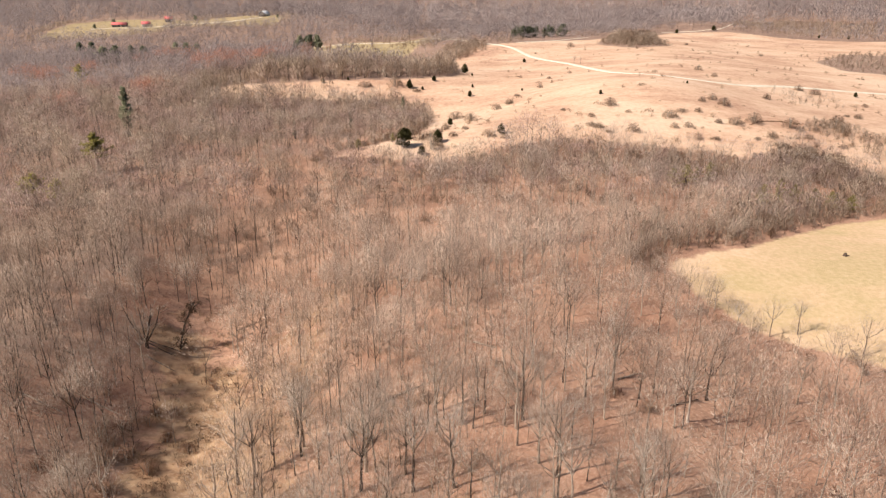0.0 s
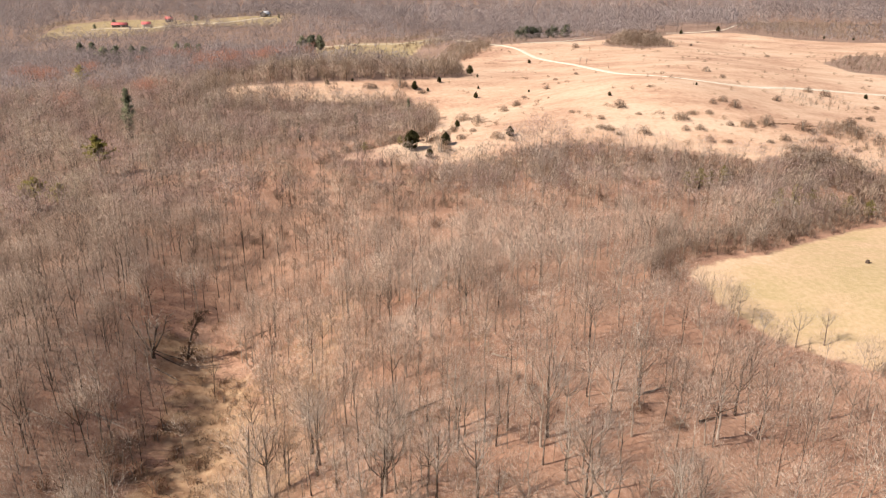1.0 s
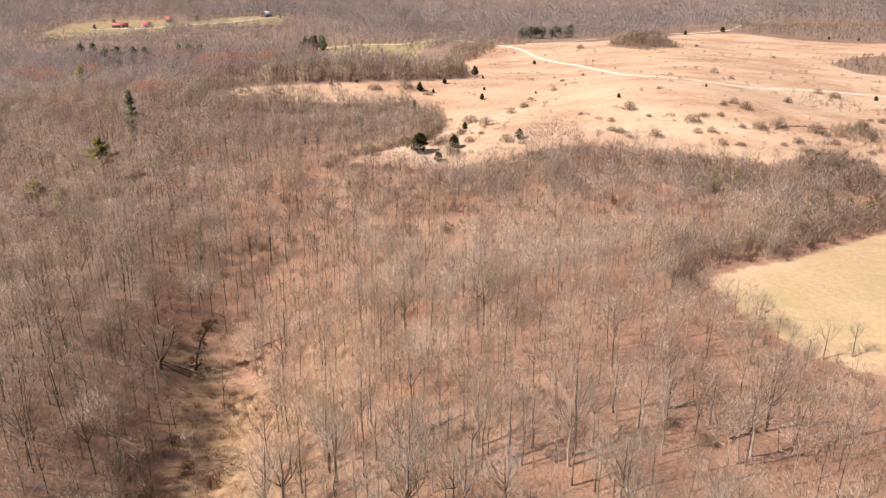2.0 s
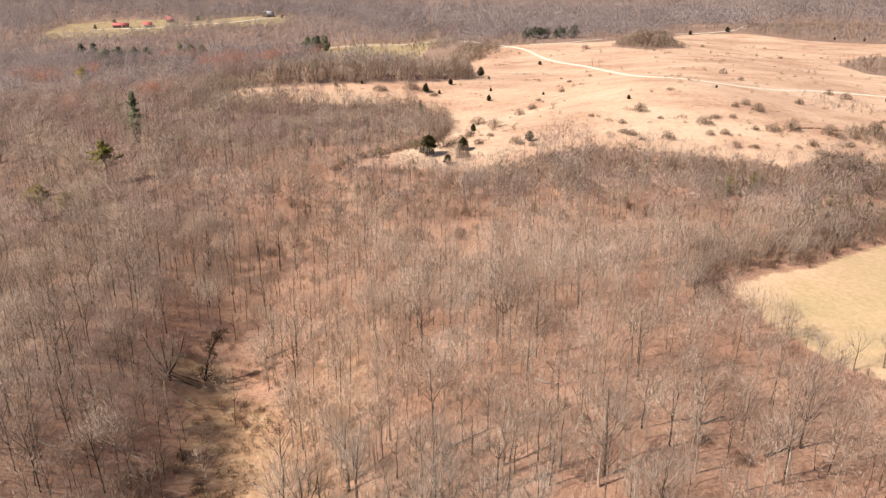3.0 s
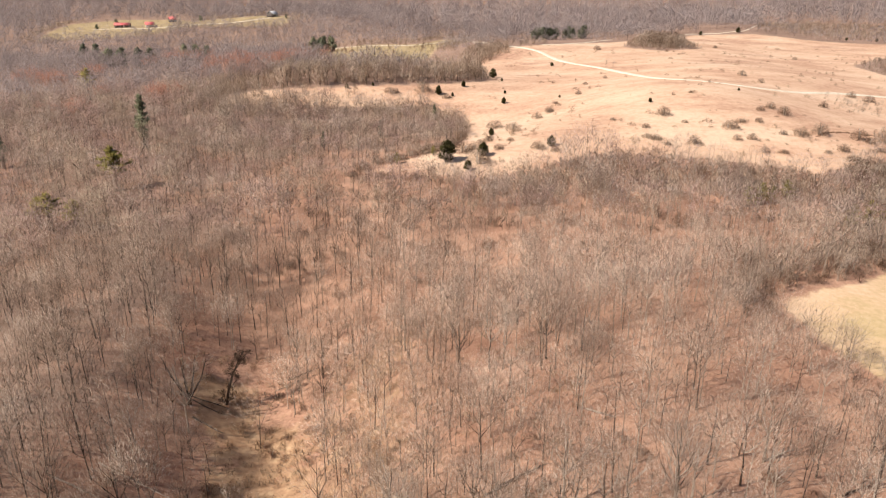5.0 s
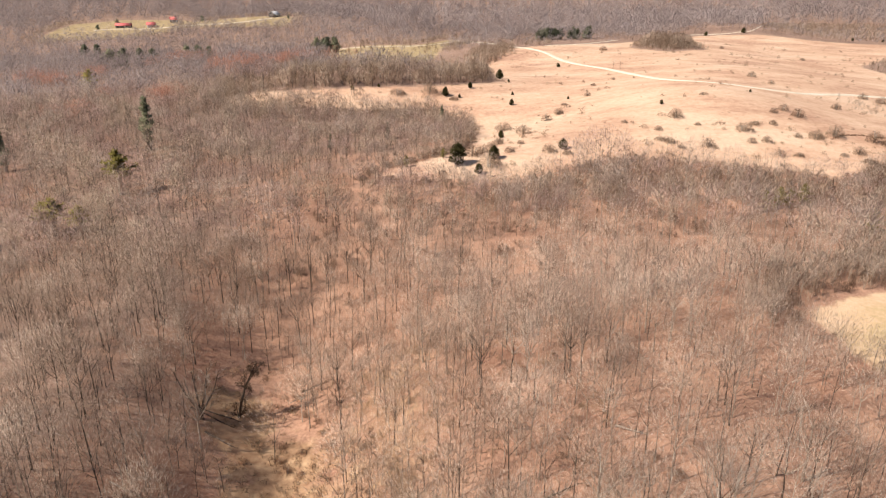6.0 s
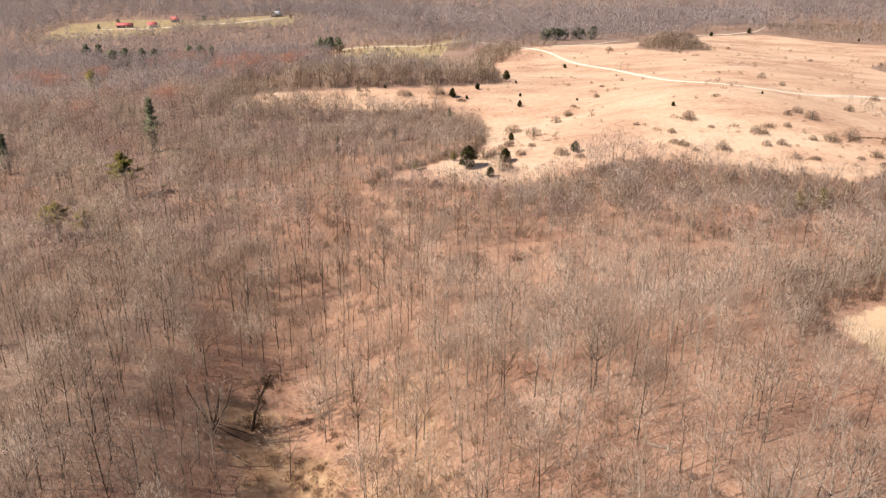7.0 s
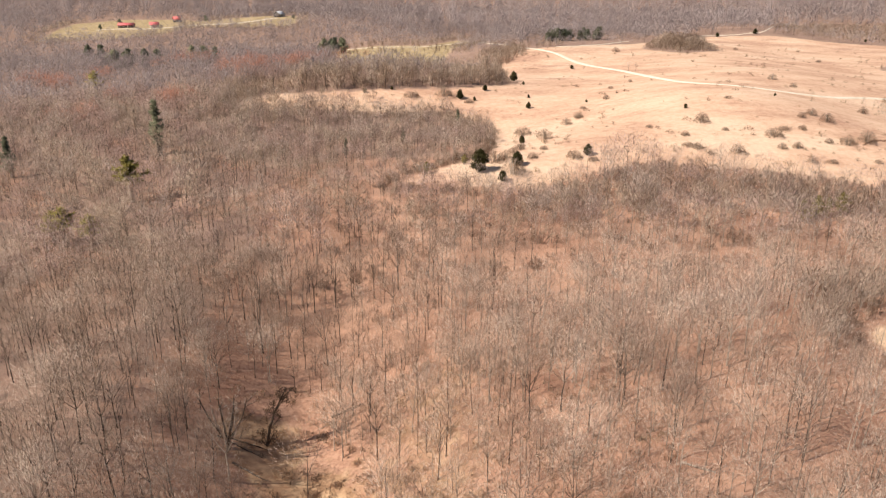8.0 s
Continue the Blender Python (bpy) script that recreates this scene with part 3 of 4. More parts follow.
def tree_height(x, y):
    """Lower at the field's edge and on the knolls, taller inside."""
    d = -grass_depth(x, y)
    low = 8 + 3 * np.exp(-(((x - 40) / 28) ** 2)) + 4.5 * np.exp(-(((x + 16) / 30) ** 2) - ((y - 250) / 16) ** 2) + 6 * np.exp(-(((x + 105) / 42) ** 2) - ((y - 370) / 26) ** 2) + 6.5 * np.clip((y - 395) / 15, 0, 1) * np.where((x < -85) & (y > 600), 0.35, 1) * np.where((x < 25) & (y > 505) & (y < 700), 0.15, 1)
    h = low + (12.3 - low) * np.clip((d - 3) / 55, 0, 1)
    h = np.where((np.abs(x + 40) < 56) & (y > 440) & (y < 700), np.minimum(h, np.interp(y, (440, 480, 510, 556, 560, 700), (13, 8, 3.5, 2.2, 8, 12))), h)
    h = np.where((x > 38) & (x < 122) & (y > 570) & (y < 648), np.minimum(h, 5), h)
    h = np.where((x > -25) & (x < 30) & (y > 428) & (y < 525), np.minimum(h, 6), h)
    m = -depth_in(MEADOW, x, y)
    return np.minimum(h, 8 + 4.3 * np.clip(m / 25, 0, 1)) * (1 + 0.12 * waves(x, y, 35, 31, 2))


def scatter(x0, x1, y0, y1, gap, seed):
    rng = np.random.RandomState(seed)
    gx, gy = np.meshgrid(np.arange(x0, x1, gap), np.arange(y0, y1, gap))
    x = gx.ravel() + rng.uniform(-0.48, 0.48, gx.size) * gap
    y = gy.ravel() + rng.uniform(-0.48, 0.48, gx.size) * gap
    keep = rng.uniform(0, 1, gx.size) < tree_room(x, y)
    return x[keep], y[keep]


def in_sight(x, y, margin=1.0):
    """The stretch of country that the flight looks over, with a wide margin."""
    return (np.abs(x + 12) < 0.66 * (y + 35) + 22 * margin) & (y > 35)


def joined(name, kinds, x, y, sizes, seed, label, category, twig_material=None, pale=0.5, middle=0.6, round_off=0.6, vary=0.45):
    """Many plants in one object: wood and twigs are parts of it."""
    rng = np.random.RandomState(seed)
    pick, turn = rng.randint(0, len(kinds), len(x)), rng.uniform(0, 2 * np.pi, len(x))
    tint, lean = np.clip(rng.uniform(-vary, vary, len(x)) + pale, 0, 1), rng.normal(0, 0.035, (len(x), 2))
    z = ground(x, y)
    root = tagged(new(name), label, category, kind="stuff")
    for part_name, which, material in (("trunks", 0, BARK_MANY), ("twigs", 1, twig_material or TWIG_MANY)):
        vs, ts, tints, ns, base = [], [], [], [], 0
        for k, kind in enumerate(kinds):
            verts, tris = kind[which]
            if not len(verts):
                continue
            ids = np.nonzero(pick == k)[0]
            if not len(ids):
                continue
            c, s, m = np.cos(turn[ids])[:, None], np.sin(turn[ids])[:, None], sizes[ids][:, None]
            vz = verts[None, :, 2] * m
            vx = (verts[None, :, 0] * c - verts[None, :, 1] * s) * m + x[ids][:, None] + lean[ids, 0][:, None] * vz
            vy = (verts[None, :, 0] * s + verts[None, :, 1] * c) * m + y[ids][:, None] + lean[ids, 1][:, None] * vz
            soft = puffed(verts, middle, k, round_off)
            ns.append(np.stack([soft[None, :, 0] * c - soft[None, :, 1] * s, soft[None, :, 0] * s + soft[None, :, 1] * c, soft[None, :, 2] + 0 * c], 2).reshape(-1, 3))
            vs.append(np.stack([vx, vy, vz + z[ids][:, None]], 2).reshape(-1, 3))
            ts.append((tris[None] + (base + np.arange(len(ids)) * len(verts))[:, None, None]).reshape(-1, 3))
            tints.append(np.repeat(tint[ids], len(verts)))
            base += len(ids) * len(verts)
        ob = new(part_name, mesh_of(part_name, np.concatenate(vs), np.concatenate(ts), material, np.concatenate(tints), np.concatenate(ns) if which else None))
        ob.parent = root
        tagged(ob, kind="stuff")
    return root


def kind_and_light(x, y):
    """The mix of kinds: more pale-barked trees towards the east ridge, darker ones on the west slope. Sun on the crest
    and the slope's shade are put into it.
    """
    return 0.5 + 0.3 * np.tanh((x + 15) / 40) + 0.12 * np.clip((x - 20) / 60, 0, 1) + 0.12 * waves(x, y, 60, 51, 2) + 0.15 * np.exp(-(((x - 20) / 45) ** 2) - ((y - 170) / 35) ** 2)


def merged(tree):
    """A tree in two: its trunk and limbs as one, and its twigs."""
    (verts, tris), limbs, spray = tree
    for v, t in limbs:
        tris = np.concatenate([tris, t + len(verts)])
        verts = np.concatenate([verts, v])
    return (verts, tris), spray


def scaled(tree, height=17.0):
    return tuple((v / height, t) for v, t in tree)


# ---- woods: single trees where the flight passes nearest, the rest joined ----
SINGLE_KINDS = []
for k in range(12):
    rng = random.Random(100 + k)
    tree = tagged(new("tree"), category="tree", group="bare trees of the wood")
    trunk_a, limb_a, twig_a = crown_tree(200 + k, 17.0, rng.uniform(0.2, 0.31), rng.uniform(0.44, 0.6), rng.uniform(3.7, 5.2), rng.randint(8, 12), 3, 1300, (0.7, 1.7), 0.021)
    part("trunk", trunk_a, BARK_DARK if k in (0, 3) else LIMB if k > 9 else BARK, tree)
    for limb_one in limb_a:
        part("limb", limb_one, BARK_DARK if k in (0, 3) else BARK if k in (2, 7) else LIMB, tree)
    tagged(part("crown", twig_a, TWIG_PALE if k > 5 else TWIG, tree, "fine bare pale twigs" if k > 5 else "fine bare grey-brown twigs", puff=10.5), kind="stuff")
    SINGLE_KINDS.append(tree)
SINGLE_LABELS = ["dark-barked bare tree standing on leaf litter" if k in (0, 3) else "bare slender hardwood tree on leaf litter" for k in range(6)] + ["bare hardwood with pale spreading crown on leaf litter"] * 2 + ["pale-barked leafless tree on leaf litter"] * 4

# trees that stand out: x, y, height, kind
STANDING_OUT = ((-12, 100.2, 17.5, 0), (-23.7, 109.3, 13, 0), (11.4, 95.9, 17, 2), (21.1, 113.7, 15, 0), (37, 113.1, 15, 9), (40.6, 105.2, 17, 10), (46.6, 113.2, 16, 3), (24.4, 109.7, 16, 8), (26.4, 103.5, 16, 9), (16.3, 106, 15, 4), (6.8, 104.3, 15, 5), (30.4, 115.9, 17, 11))
AND_THESE = ((63.7, 114.7, 14, 6), (66.1, 112.6, 14, 7), (-69.7, 129.9, 15, 1), (-69.4, 120.7, 15, 2), (-64.3, 140.1, 16, 4), (-25.2, 109.2, 14, 5), (-45.9, 160.9, 15, 1), (-39.8, 164.6, 16, 0), (-42.3, 159.7, 15, 3), (-24.9, 158.4, 16, 5), (-20.1, 151.6, 16, 2), (-14.2, 143.4, 17, 0), (-9, 143.5, 17, 8), (-6.5, 142.7, 16, 9), (-5.7, 136.8, 12, 4), (8.4, 145.8, 15, 1), (1.6, 144.5, 15, 3), (60.7, 137.6, 11, 6), (67.8, 137.5, 12, 7), (74.1, 138.6, 11, 6), (83, 480, 8, 4), (86.5, 477, 6.5, 2), (59, 146, 12, 8), (84, 131, 13, 7), (92, 128, 12, 9))
near_x, near_y = scatter(-180, 170, 36, 215, 4.5, 1)
keep = in_sight(near_x, near_y) & (np.hypot(near_x + 15, near_y - 10) < 205)
for x, y, high, k in STANDING_OUT + AND_THESE:
    keep &= np.hypot(near_x - x, near_y - y) > 2.6
near_x, near_y = near_x[keep], near_y[keep]
order = np.argsort(np.hypot((near_x + 12) * 0.9, near_y - 62))
single, rest = order[:270], order[270:]
rng = random.Random(7)
near_size = tree_height(near_x, near_y) / 17.0
for x, y, high, k in STANDING_OUT + AND_THESE:
    tagged(copy_thing(SINGLE_KINDS[k], at(x, y, high / 23, rng.uniform(0, 360), rng.gauss(0, 1.5))), SINGLE_LABELS[k])
for i in single:
    k = rng.randrange(6, 12) if rng.random() < kind_and_light(near_x[i], near_y[i]) else rng.randrange(0, 6)
    m = at(near_x[i], near_y[i], float(near_size[i]) * rng.uniform(0.62, 1.2), rng.uniform(0, 360), rng.gauss(0, 2.5))
    tagged(copy_thing(SINGLE_KINDS[k], m), SINGLE_LABELS[k])
for tree in SINGLE_KINDS:
    for o in (*tree.children, tree):
        bpy.data.objects.remove(o)

NEAR_KINDS = [scaled(merged(crown_tree(300 + k, 17, 0.11 + 0.016 * (k % 5), 0.34 + 0.045 * (k % 5), 3.7 + 0.27 * (k % 6), 8 + k % 4, 2, 540, (0.6, 1.4), 0.07, False))) for k in range(12)]
MID_KINDS = [scaled(merged(crown_tree(400 + k, 17, 0.12, 0.4 + 0.04 * (k % 5), 4.0 + 0.35 * (k % 4), 6 + k % 3, 1, 215, (0.8, 1.8), 0.145, False))) for k in range(10)]
FAR_KINDS = [scaled(merged(crown_tree(500 + k, 17, 0.08, 0.2 + 0.03 * (k % 3), 4.8 + 0.35 * (k % 4), 4, 0, 108, (1.0, 2.2), 0.36, False))) for k in range(8)]
RIDGE_KINDS = [scaled(hazy_tree(540 + k, 17, 0.05, 0.06, 7.0 + 0.5 * (k % 4), 0, 112, (1.6, 3.0), 0.52)) for k in range(6)]
rs = np.random.RandomState(11)
joined("near_woods", NEAR_KINDS, near_x[rest], near_y[rest], 17 * near_size[rest] * rs.uniform(0.6, 1.2, len(rest)), 12, "leafless hardwood woods over brown leaf litter", "woods", pale=kind_and_light(near_x[rest], near_y[rest]))
x, y = scatter(-330, 300, 120, 440, 4.3, 2)
keep = in_sight(x, y) & (np.hypot(x + 15, y - 10) >= 205) & (np.hypot(x + 15, y - 10) < 420)
x, y = x[keep], y[keep]
lot = 0.5 + 0.45 * waves(x, y, 38, 91, 2) + rs.uniform(-0.4, 0.4, len(x))  # clumps of like trees
high = tree_height(x, y) * rs.uniform(0.6, 1.22, len(x))
for name, of_these, seed, material, label in (("hillside_woods", (lot >= 0.3) & (lot <= 0.72), 13, TWIG_GREY_HAZE, "leafless grey-brown woods on a hillside"),
                                              ("rosy_hillside_woods", lot < 0.3, 51, TWIG_ROSE, "leafless woods on a hillside, twigs rosy with bud"),
                                              ("tan_hillside_woods", lot > 0.72, 52, TWIG_TAN, "leafless pale tan trees on a hillside")):
    joined(name, MID_KINDS, x[of_these], y[of_these], high[of_these], seed, label, "woods", material, pale=kind_and_light(x[of_these], y[of_these]), round_off=0.8)
x, y = scatter(-560, 560, 300, 800, 6.6, 3)
keep = in_sight(x, y) & (np.hypot(x + 15, y - 10) >= 420) & (np.hypot(x + 15, y - 10) < 760)
x, y = x[keep], y[keep]
# the tint carries haze and hill shade: darker west, in broad bands
joined("distant_woods", FAR_KINDS, x, y, tree_height(x, y) * rs.uniform(0.7, 1.2, len(x)), 14, "distant leafless woods on rolling hills", "woods", TWIG_FAR_HAZE, pale=0.05 + 0.42 * np.clip((x + 300) / 400, 0, 1) + 0.14 * waves(x, y, 45, 93, 2), round_off=0.3, vary=0.16)
x, y = scatter(-820, 820, 400, 1165, 12.2, 9)
keep = in_sight(x, y) & (np.hypot(x + 15, y - 10) >= 760)
x, y = x[keep], y[keep]
# ridge tint likewise holds haze and hill shade
joined("ridge_woods", RIDGE_KINDS, x, y, 1.3 * tree_height(x, y) * rs.uniform(0.92, 1.12, len(x)), 24, "leafless woods on a far ridge", "woods", TWIG_FAR_HAZE, pale=0.02 + 0.56 * np.clip((x + 300) / 450, 0, 1) + 0.12 * waves(x, y, 80, 94, 2), round_off=0.2, vary=0.16)
# saplings and young growth under the near trees
YOUNG_KINDS = [scaled(hazy_tree(450 + k, 17, 0.12, 0.25, 4.0, 5, 110, (1.0, 2.6), 0.08, 0.1)) for k in range(6)]
x, y = scatter(-150, 120, 40, 235, 5.6, 8)
keep = in_sight(x, y, 0.5) & (rs.uniform(0, 1, len(x)) < np.where((x < -48) | (y > 150), 0.5, 0.12))
x, y = x[keep], y[keep]
joined("young_growth", YOUNG_KINDS, x, y, rs.uniform(3.0, 9.0, len(x)), 23, "thin leafless saplings under taller trees", "saplings", pale=kind_and_light(x, y))
# slender trees crowd the ravine's west slope
SLENDER_KINDS = [scaled(merged(crown_tree(470 + k, 17, 0.11, 0.4, 4.3 + 0.4 * (k % 3), 8, 1, 330, (0.8, 1.8), 0.07, False, 0.05))) for k in range(6)]
x, y = scatter(-150, -46, 70, 215, 4.6, 33)
keep = in_sight(x, y, 0.5) & (x < -64) & (rs.uniform(0, 1, len(x)) < 0.75)
x, y = x[keep], y[keep]
joined("slope_woods", SLENDER_KINDS, x, y, rs.uniform(8, 13, len(x)), 34, "crowded slender leafless trees on a ravine's slopes", "woods", pale=0.55)
x, y = scatter(-50, 8, 66, 170, 4.1, 35)
joined("bank_woods", SLENDER_KINDS, x, y, rs.uniform(6.5, 11, len(x)), 40, "pale slender leafless trees on a bank", "woods", pale=0.7)
# the pale close crowns of the east ridge
x, y = scatter(-22, 110, 150, 190, 7.0, 36)
joined("ridge_crest_woods", NEAR_KINDS, x, y, tree_height(x, y) * rs.uniform(0.75, 1.1, len(x)), 41, "pale close-grown leafless trees on a ridge", "woods", pale=0.8)
# trees in red bud among them
x, y = np.concatenate([rs.normal((cx, cy), (wide, deep), (count, 2)) for cx, cy, wide, deep, count in ((-232, 437, 12, 8, 16), (-151, 380, 7, 9, 12), (-188, 520, 12, 9, 14), (-131, 462, 16, 9, 26), (-100, 442, 16, 8, 22), (-214, 454, 6, 5, 6), (-176, 352, 8, 12, 8))]).T
keep = tree_room(x, y) > 0
x, y = x[keep], y[keep]
joined("budding_trees", MID_KINDS, x, y, tree_height(x, y) * rs.uniform(0.95, 1.2, len(x)), 19, "trees in reddish bud among leafless woods", "woods", BUDS)
x, y = scatter(-85, 55, -40, 60, 11.0, 5)
keep = ~in_sight(x, y)
joined("woods_below", MID_KINDS[:6], x[keep], y[keep], tree_height(x[keep], y[keep]) * rs.uniform(0.7, 1.15, keep.sum()), 22, "leafless hardwood woods on a slope", "woods")
x, y = scatter(-420, 420, -320, 420, 40.0, 4)
keep = ~in_sight(x, y, 1.2) & ((np.abs(x + 15) > 78) | (np.abs(y - 5) > 57))
x, y = x[keep], y[keep]
SURROUNDING_KINDS = [scaled(hazy_tree(560 + k, 17, 0.12, 0.3, 3.4 + 0.3 * (k % 3), 6, 90, (0.9, 2.0), 0.16)) for k in range(6)]
joined("surrounding_woods", SURROUNDING_KINDS, x, y, tree_height(x, y), 15, "leafless woods all round", "woods")

# ---- evergreens ----


def evergreen_kind(seed, height, radius, material, **more):
    root = tagged(new("cedar" if material is CEDAR else "pine_tree"), category="tree")
    trunk_a, crown_a = conifer(seed, height, radius, **more)
    part("trunk", trunk_a, BARK, root)
    part("crown", crown_a, material, root, puff=height * 0.4)
    return root


def discard(things):
    for thing in things:
        for o in (*thing.children_recursive, thing):
            bpy.data.objects.remove(o)


rng = random.Random(31)
# x, y, width in metres
CEDARS = ((-15, 282, 6.1), (-14, 294, 3.2), (-2, 285, 3.9), (-8, 273, 2.8), (3, 317, 2.4), (23, 290, 3.1), (-18, 405, 3.6), (-5, 419, 2.4), (14, 390, 2.5),
          (16, 408, 1.4), (-11, 403, 1.6), (-65, 407, 2.0), (-52, 412, 1.4), (13, 454, 4.1), (17, 440, 1.4), (41, 388, 1.1), (71, 337, 1.5), (117, 360, 1.1),
          (54, 504, 2.0), (209, 688, 3.0), (246, 700, 3.6), (341, 696, 2.2), (368, 696, 2.2), (216, 391, 2.0))
kinds = [evergreen_kind(600 + k, 1.0, 0.42, CEDAR, shape=(0.5, 0.65, 0.8)[k], blades=1300, blade=0.1, ragged=0.08, count=110) for k in range(3)]
for n, (x, y, wide) in enumerate(CEDARS):
    ob = copy_thing(kinds[0 if n == 0 else rng.randrange(3)], at(x, y, wide * 1.18, rng.uniform(0, 360)))
    tagged(ob, "broad dark green cedar on dry grass" if wide > 3 else "small dark green cedar on dry grass", group="cedars of the field")
discard(kinds)

PINES = ((-136, 318, 24.0), (-65, 322, 9.0), (-178, 290, 17.0), (-112, 600, 17.0), (-105, 596, 14.0), (-108, 608, 16.0), (-116, 604, 12.0), (-250, 560, 20.0), (-235, 575, 19.0),
         (-205, 585, 21.0), (-195, 580, 19.0), (-290, 610, 20.0), (146, 584, 8.0), (300, 905, 12.0), (-347, 768, 7.0), (-258, 806, 8.0), (-256, 800, 6.5), (-346, 812, 9.0), (-166, 778, 6.0), (-44, 352, 9.0), (-20, 372, 9.0))
kinds = [evergreen_kind(620 + k, 1.0, 0.155, PINE, shape=1.3, blades=800, blade=0.065, clear=0.15, ragged=0.45) for k in range(3)]
for x, y, high in PINES:
    if y < 500:
        copy_thing(kinds[rng.randrange(3)], at(x, y, high * 0.86, rng.uniform(0, 360)))
stand = [evergreen_kind(660 + k, 1.0, 0.36, PINE, shape=0.7, blades=420, blade=0.14, clear=0.1, ragged=0.4) for k in range(2)]
for n in range(24):
    x, y = rng.uniform(58, 108), rng.uniform(650, 676)
    copy_thing(stand[n % 2], at(x, y, rng.uniform(7, 10), rng.uniform(0, 360)))
for x, y, high in PINES:
    if y >= 500:  # broad-crowned far ones, some in twos
        for n in range(1 + (y < 620)):
            copy_thing(stand[n], at(x + 7 * n, y + 5 * n, high * 0.66, rng.uniform(0, 360)))
discard(stand)
for ob in list(scene.objects):
    if ob.name.startswith("pine_tree") and ob not in kinds:
        tagged(ob, "dark green pine among leafless trees", group="pines of the woods")
discard(kinds)
SCRUB_PINES = ((79, 246, 6.5), (84, 248, 7), (88, 249, 6), (93, 251, 6.5), (103, 229, 7), (109, 231, 7.5), (113, 229, 6.5), (118, 226, 6.0), (122, 223, 6.0), (127, 220, 5.5), (-128, 268, 15.0), (-133, 232, 11.5), (-124, 229, 10.0), (-137, 234, 9.5), (-33, 284, 4.0), (-212, 440, 13.0), (-20, 291, 3.5))
kinds = [evergreen_kind(640 + k, 1.0, 0.32, SCRUB_PINE, shape=0.6, blades=950, blade=0.065, clear=0.12, ragged=0.5) for k in range(2)]
kinds.append(evergreen_kind(646, 1.0, 0.3, SCRUB_PINE, shape=0.7, blades=260, blade=0.08, clear=0.4, ragged=0.6))  # open-crowned, on a bare stem
for x, y, high in SCRUB_PINES:
    ob = copy_thing(kinds[2 if x < -100 else rng.randrange(2)], at(x, y, high, rng.uniform(0, 360)))
    tagged(ob, "yellowish green scrub pine at the wood's edge", group="scrub pines")
discard(kinds)

# ---- bushes of the field and of the ravine ----
SHRUBS_WEST = ((25, 347, 4.2), (32, 359, 3.8), (12, 319, 5.4), (6, 340, 6.5), (18, 288, 4.9), (24, 285, 3.3), (4, 291, 3.4), (-9, 291, 6.7), (-4, 278, 7.6), (1, 304, 3.3),
               (-14, 400, 4.2), (-42, 404, 6.7), (-26, 407, 7.7), (50, 387, 2.9), (37, 375, 2.8), (32, 357, 3.5), (59, 418, 2.5), (73, 435, 2.3), (51, 316, 2.4))
SHRUBS_MIDDLE = ((93, 558, 4.6), (71, 317, 5.3), (77, 308, 2.4), (61, 304, 2.8), (59, 294, 3.8), (62, 292, 3.4), (75, 289, 4.5), (65, 288, 2.2), (93, 303, 5.8), (99, 309, 3.5), (98, 294, 3.4),
                 (92, 293, 3.1), (113, 325, 3.0), (119, 330, 3.8), (122, 323, 4.9), (107, 311, 2.8), (142, 421, 4.1), (145, 403, 3.0), (187, 589, 3.1), (91, 347, 1.7), (112, 300, 2.8))
SHRUBS_EAST = ((154, 355, 3.8), (192, 386, 5.0), (186, 392, 4.2), (231, 553, 3.3), (190, 338, 3.6), (209, 368, 2.8), (185, 339, 2.6), (173, 324, 5.0), (99, 284, 3.1), (106, 284, 3.1), (119, 300, 5.1), (128, 304, 5.9),
               (143, 303, 6.0), (146, 300, 3.5), (130, 281, 4.8), (146, 292, 3.2), (154, 303, 2.8), (161, 310, 4.8), (166, 312, 6.0), (156, 284, 3.1), (130, 289, 4.0), (123, 286, 2.6), (149, 274, 3.2), (166, 305, 5.9))

SHRUBS_TONGUE = ((-45, 279, 4.5), (-40, 285, 3.6), (-36, 287, 5.0), (-31, 289, 3.4), (-28, 293, 4.6), (-24, 294, 3.8), (-21, 297, 5.2), (-17, 300, 4.0), (-13, 303, 4.8), (-11, 309, 3.6), (-9, 316, 4.4), (-8, 325, 3.8), (-9, 336, 4.6),
                 (-48, 273, 3.6), (-38, 272, 3.0), (-26, 268, 3.4), (-2, 300, 3.6), (2, 309, 2.8), (-5, 294, 3.8), (9, 300, 2.6))


def shrub_kind(seed, radius, height, material=BRUSH, **more):
    root = tagged(new("shrub"), category="shrub")
    stems_a, spray_a = shrub(seed, radius, height, **more)
    for stem_one in stems_a:
        part("stem", stem_one, LIMB, root)
    tagged(part("crown", spray_a, material, root, puff=height * 0.2), kind="stuff")
    return root


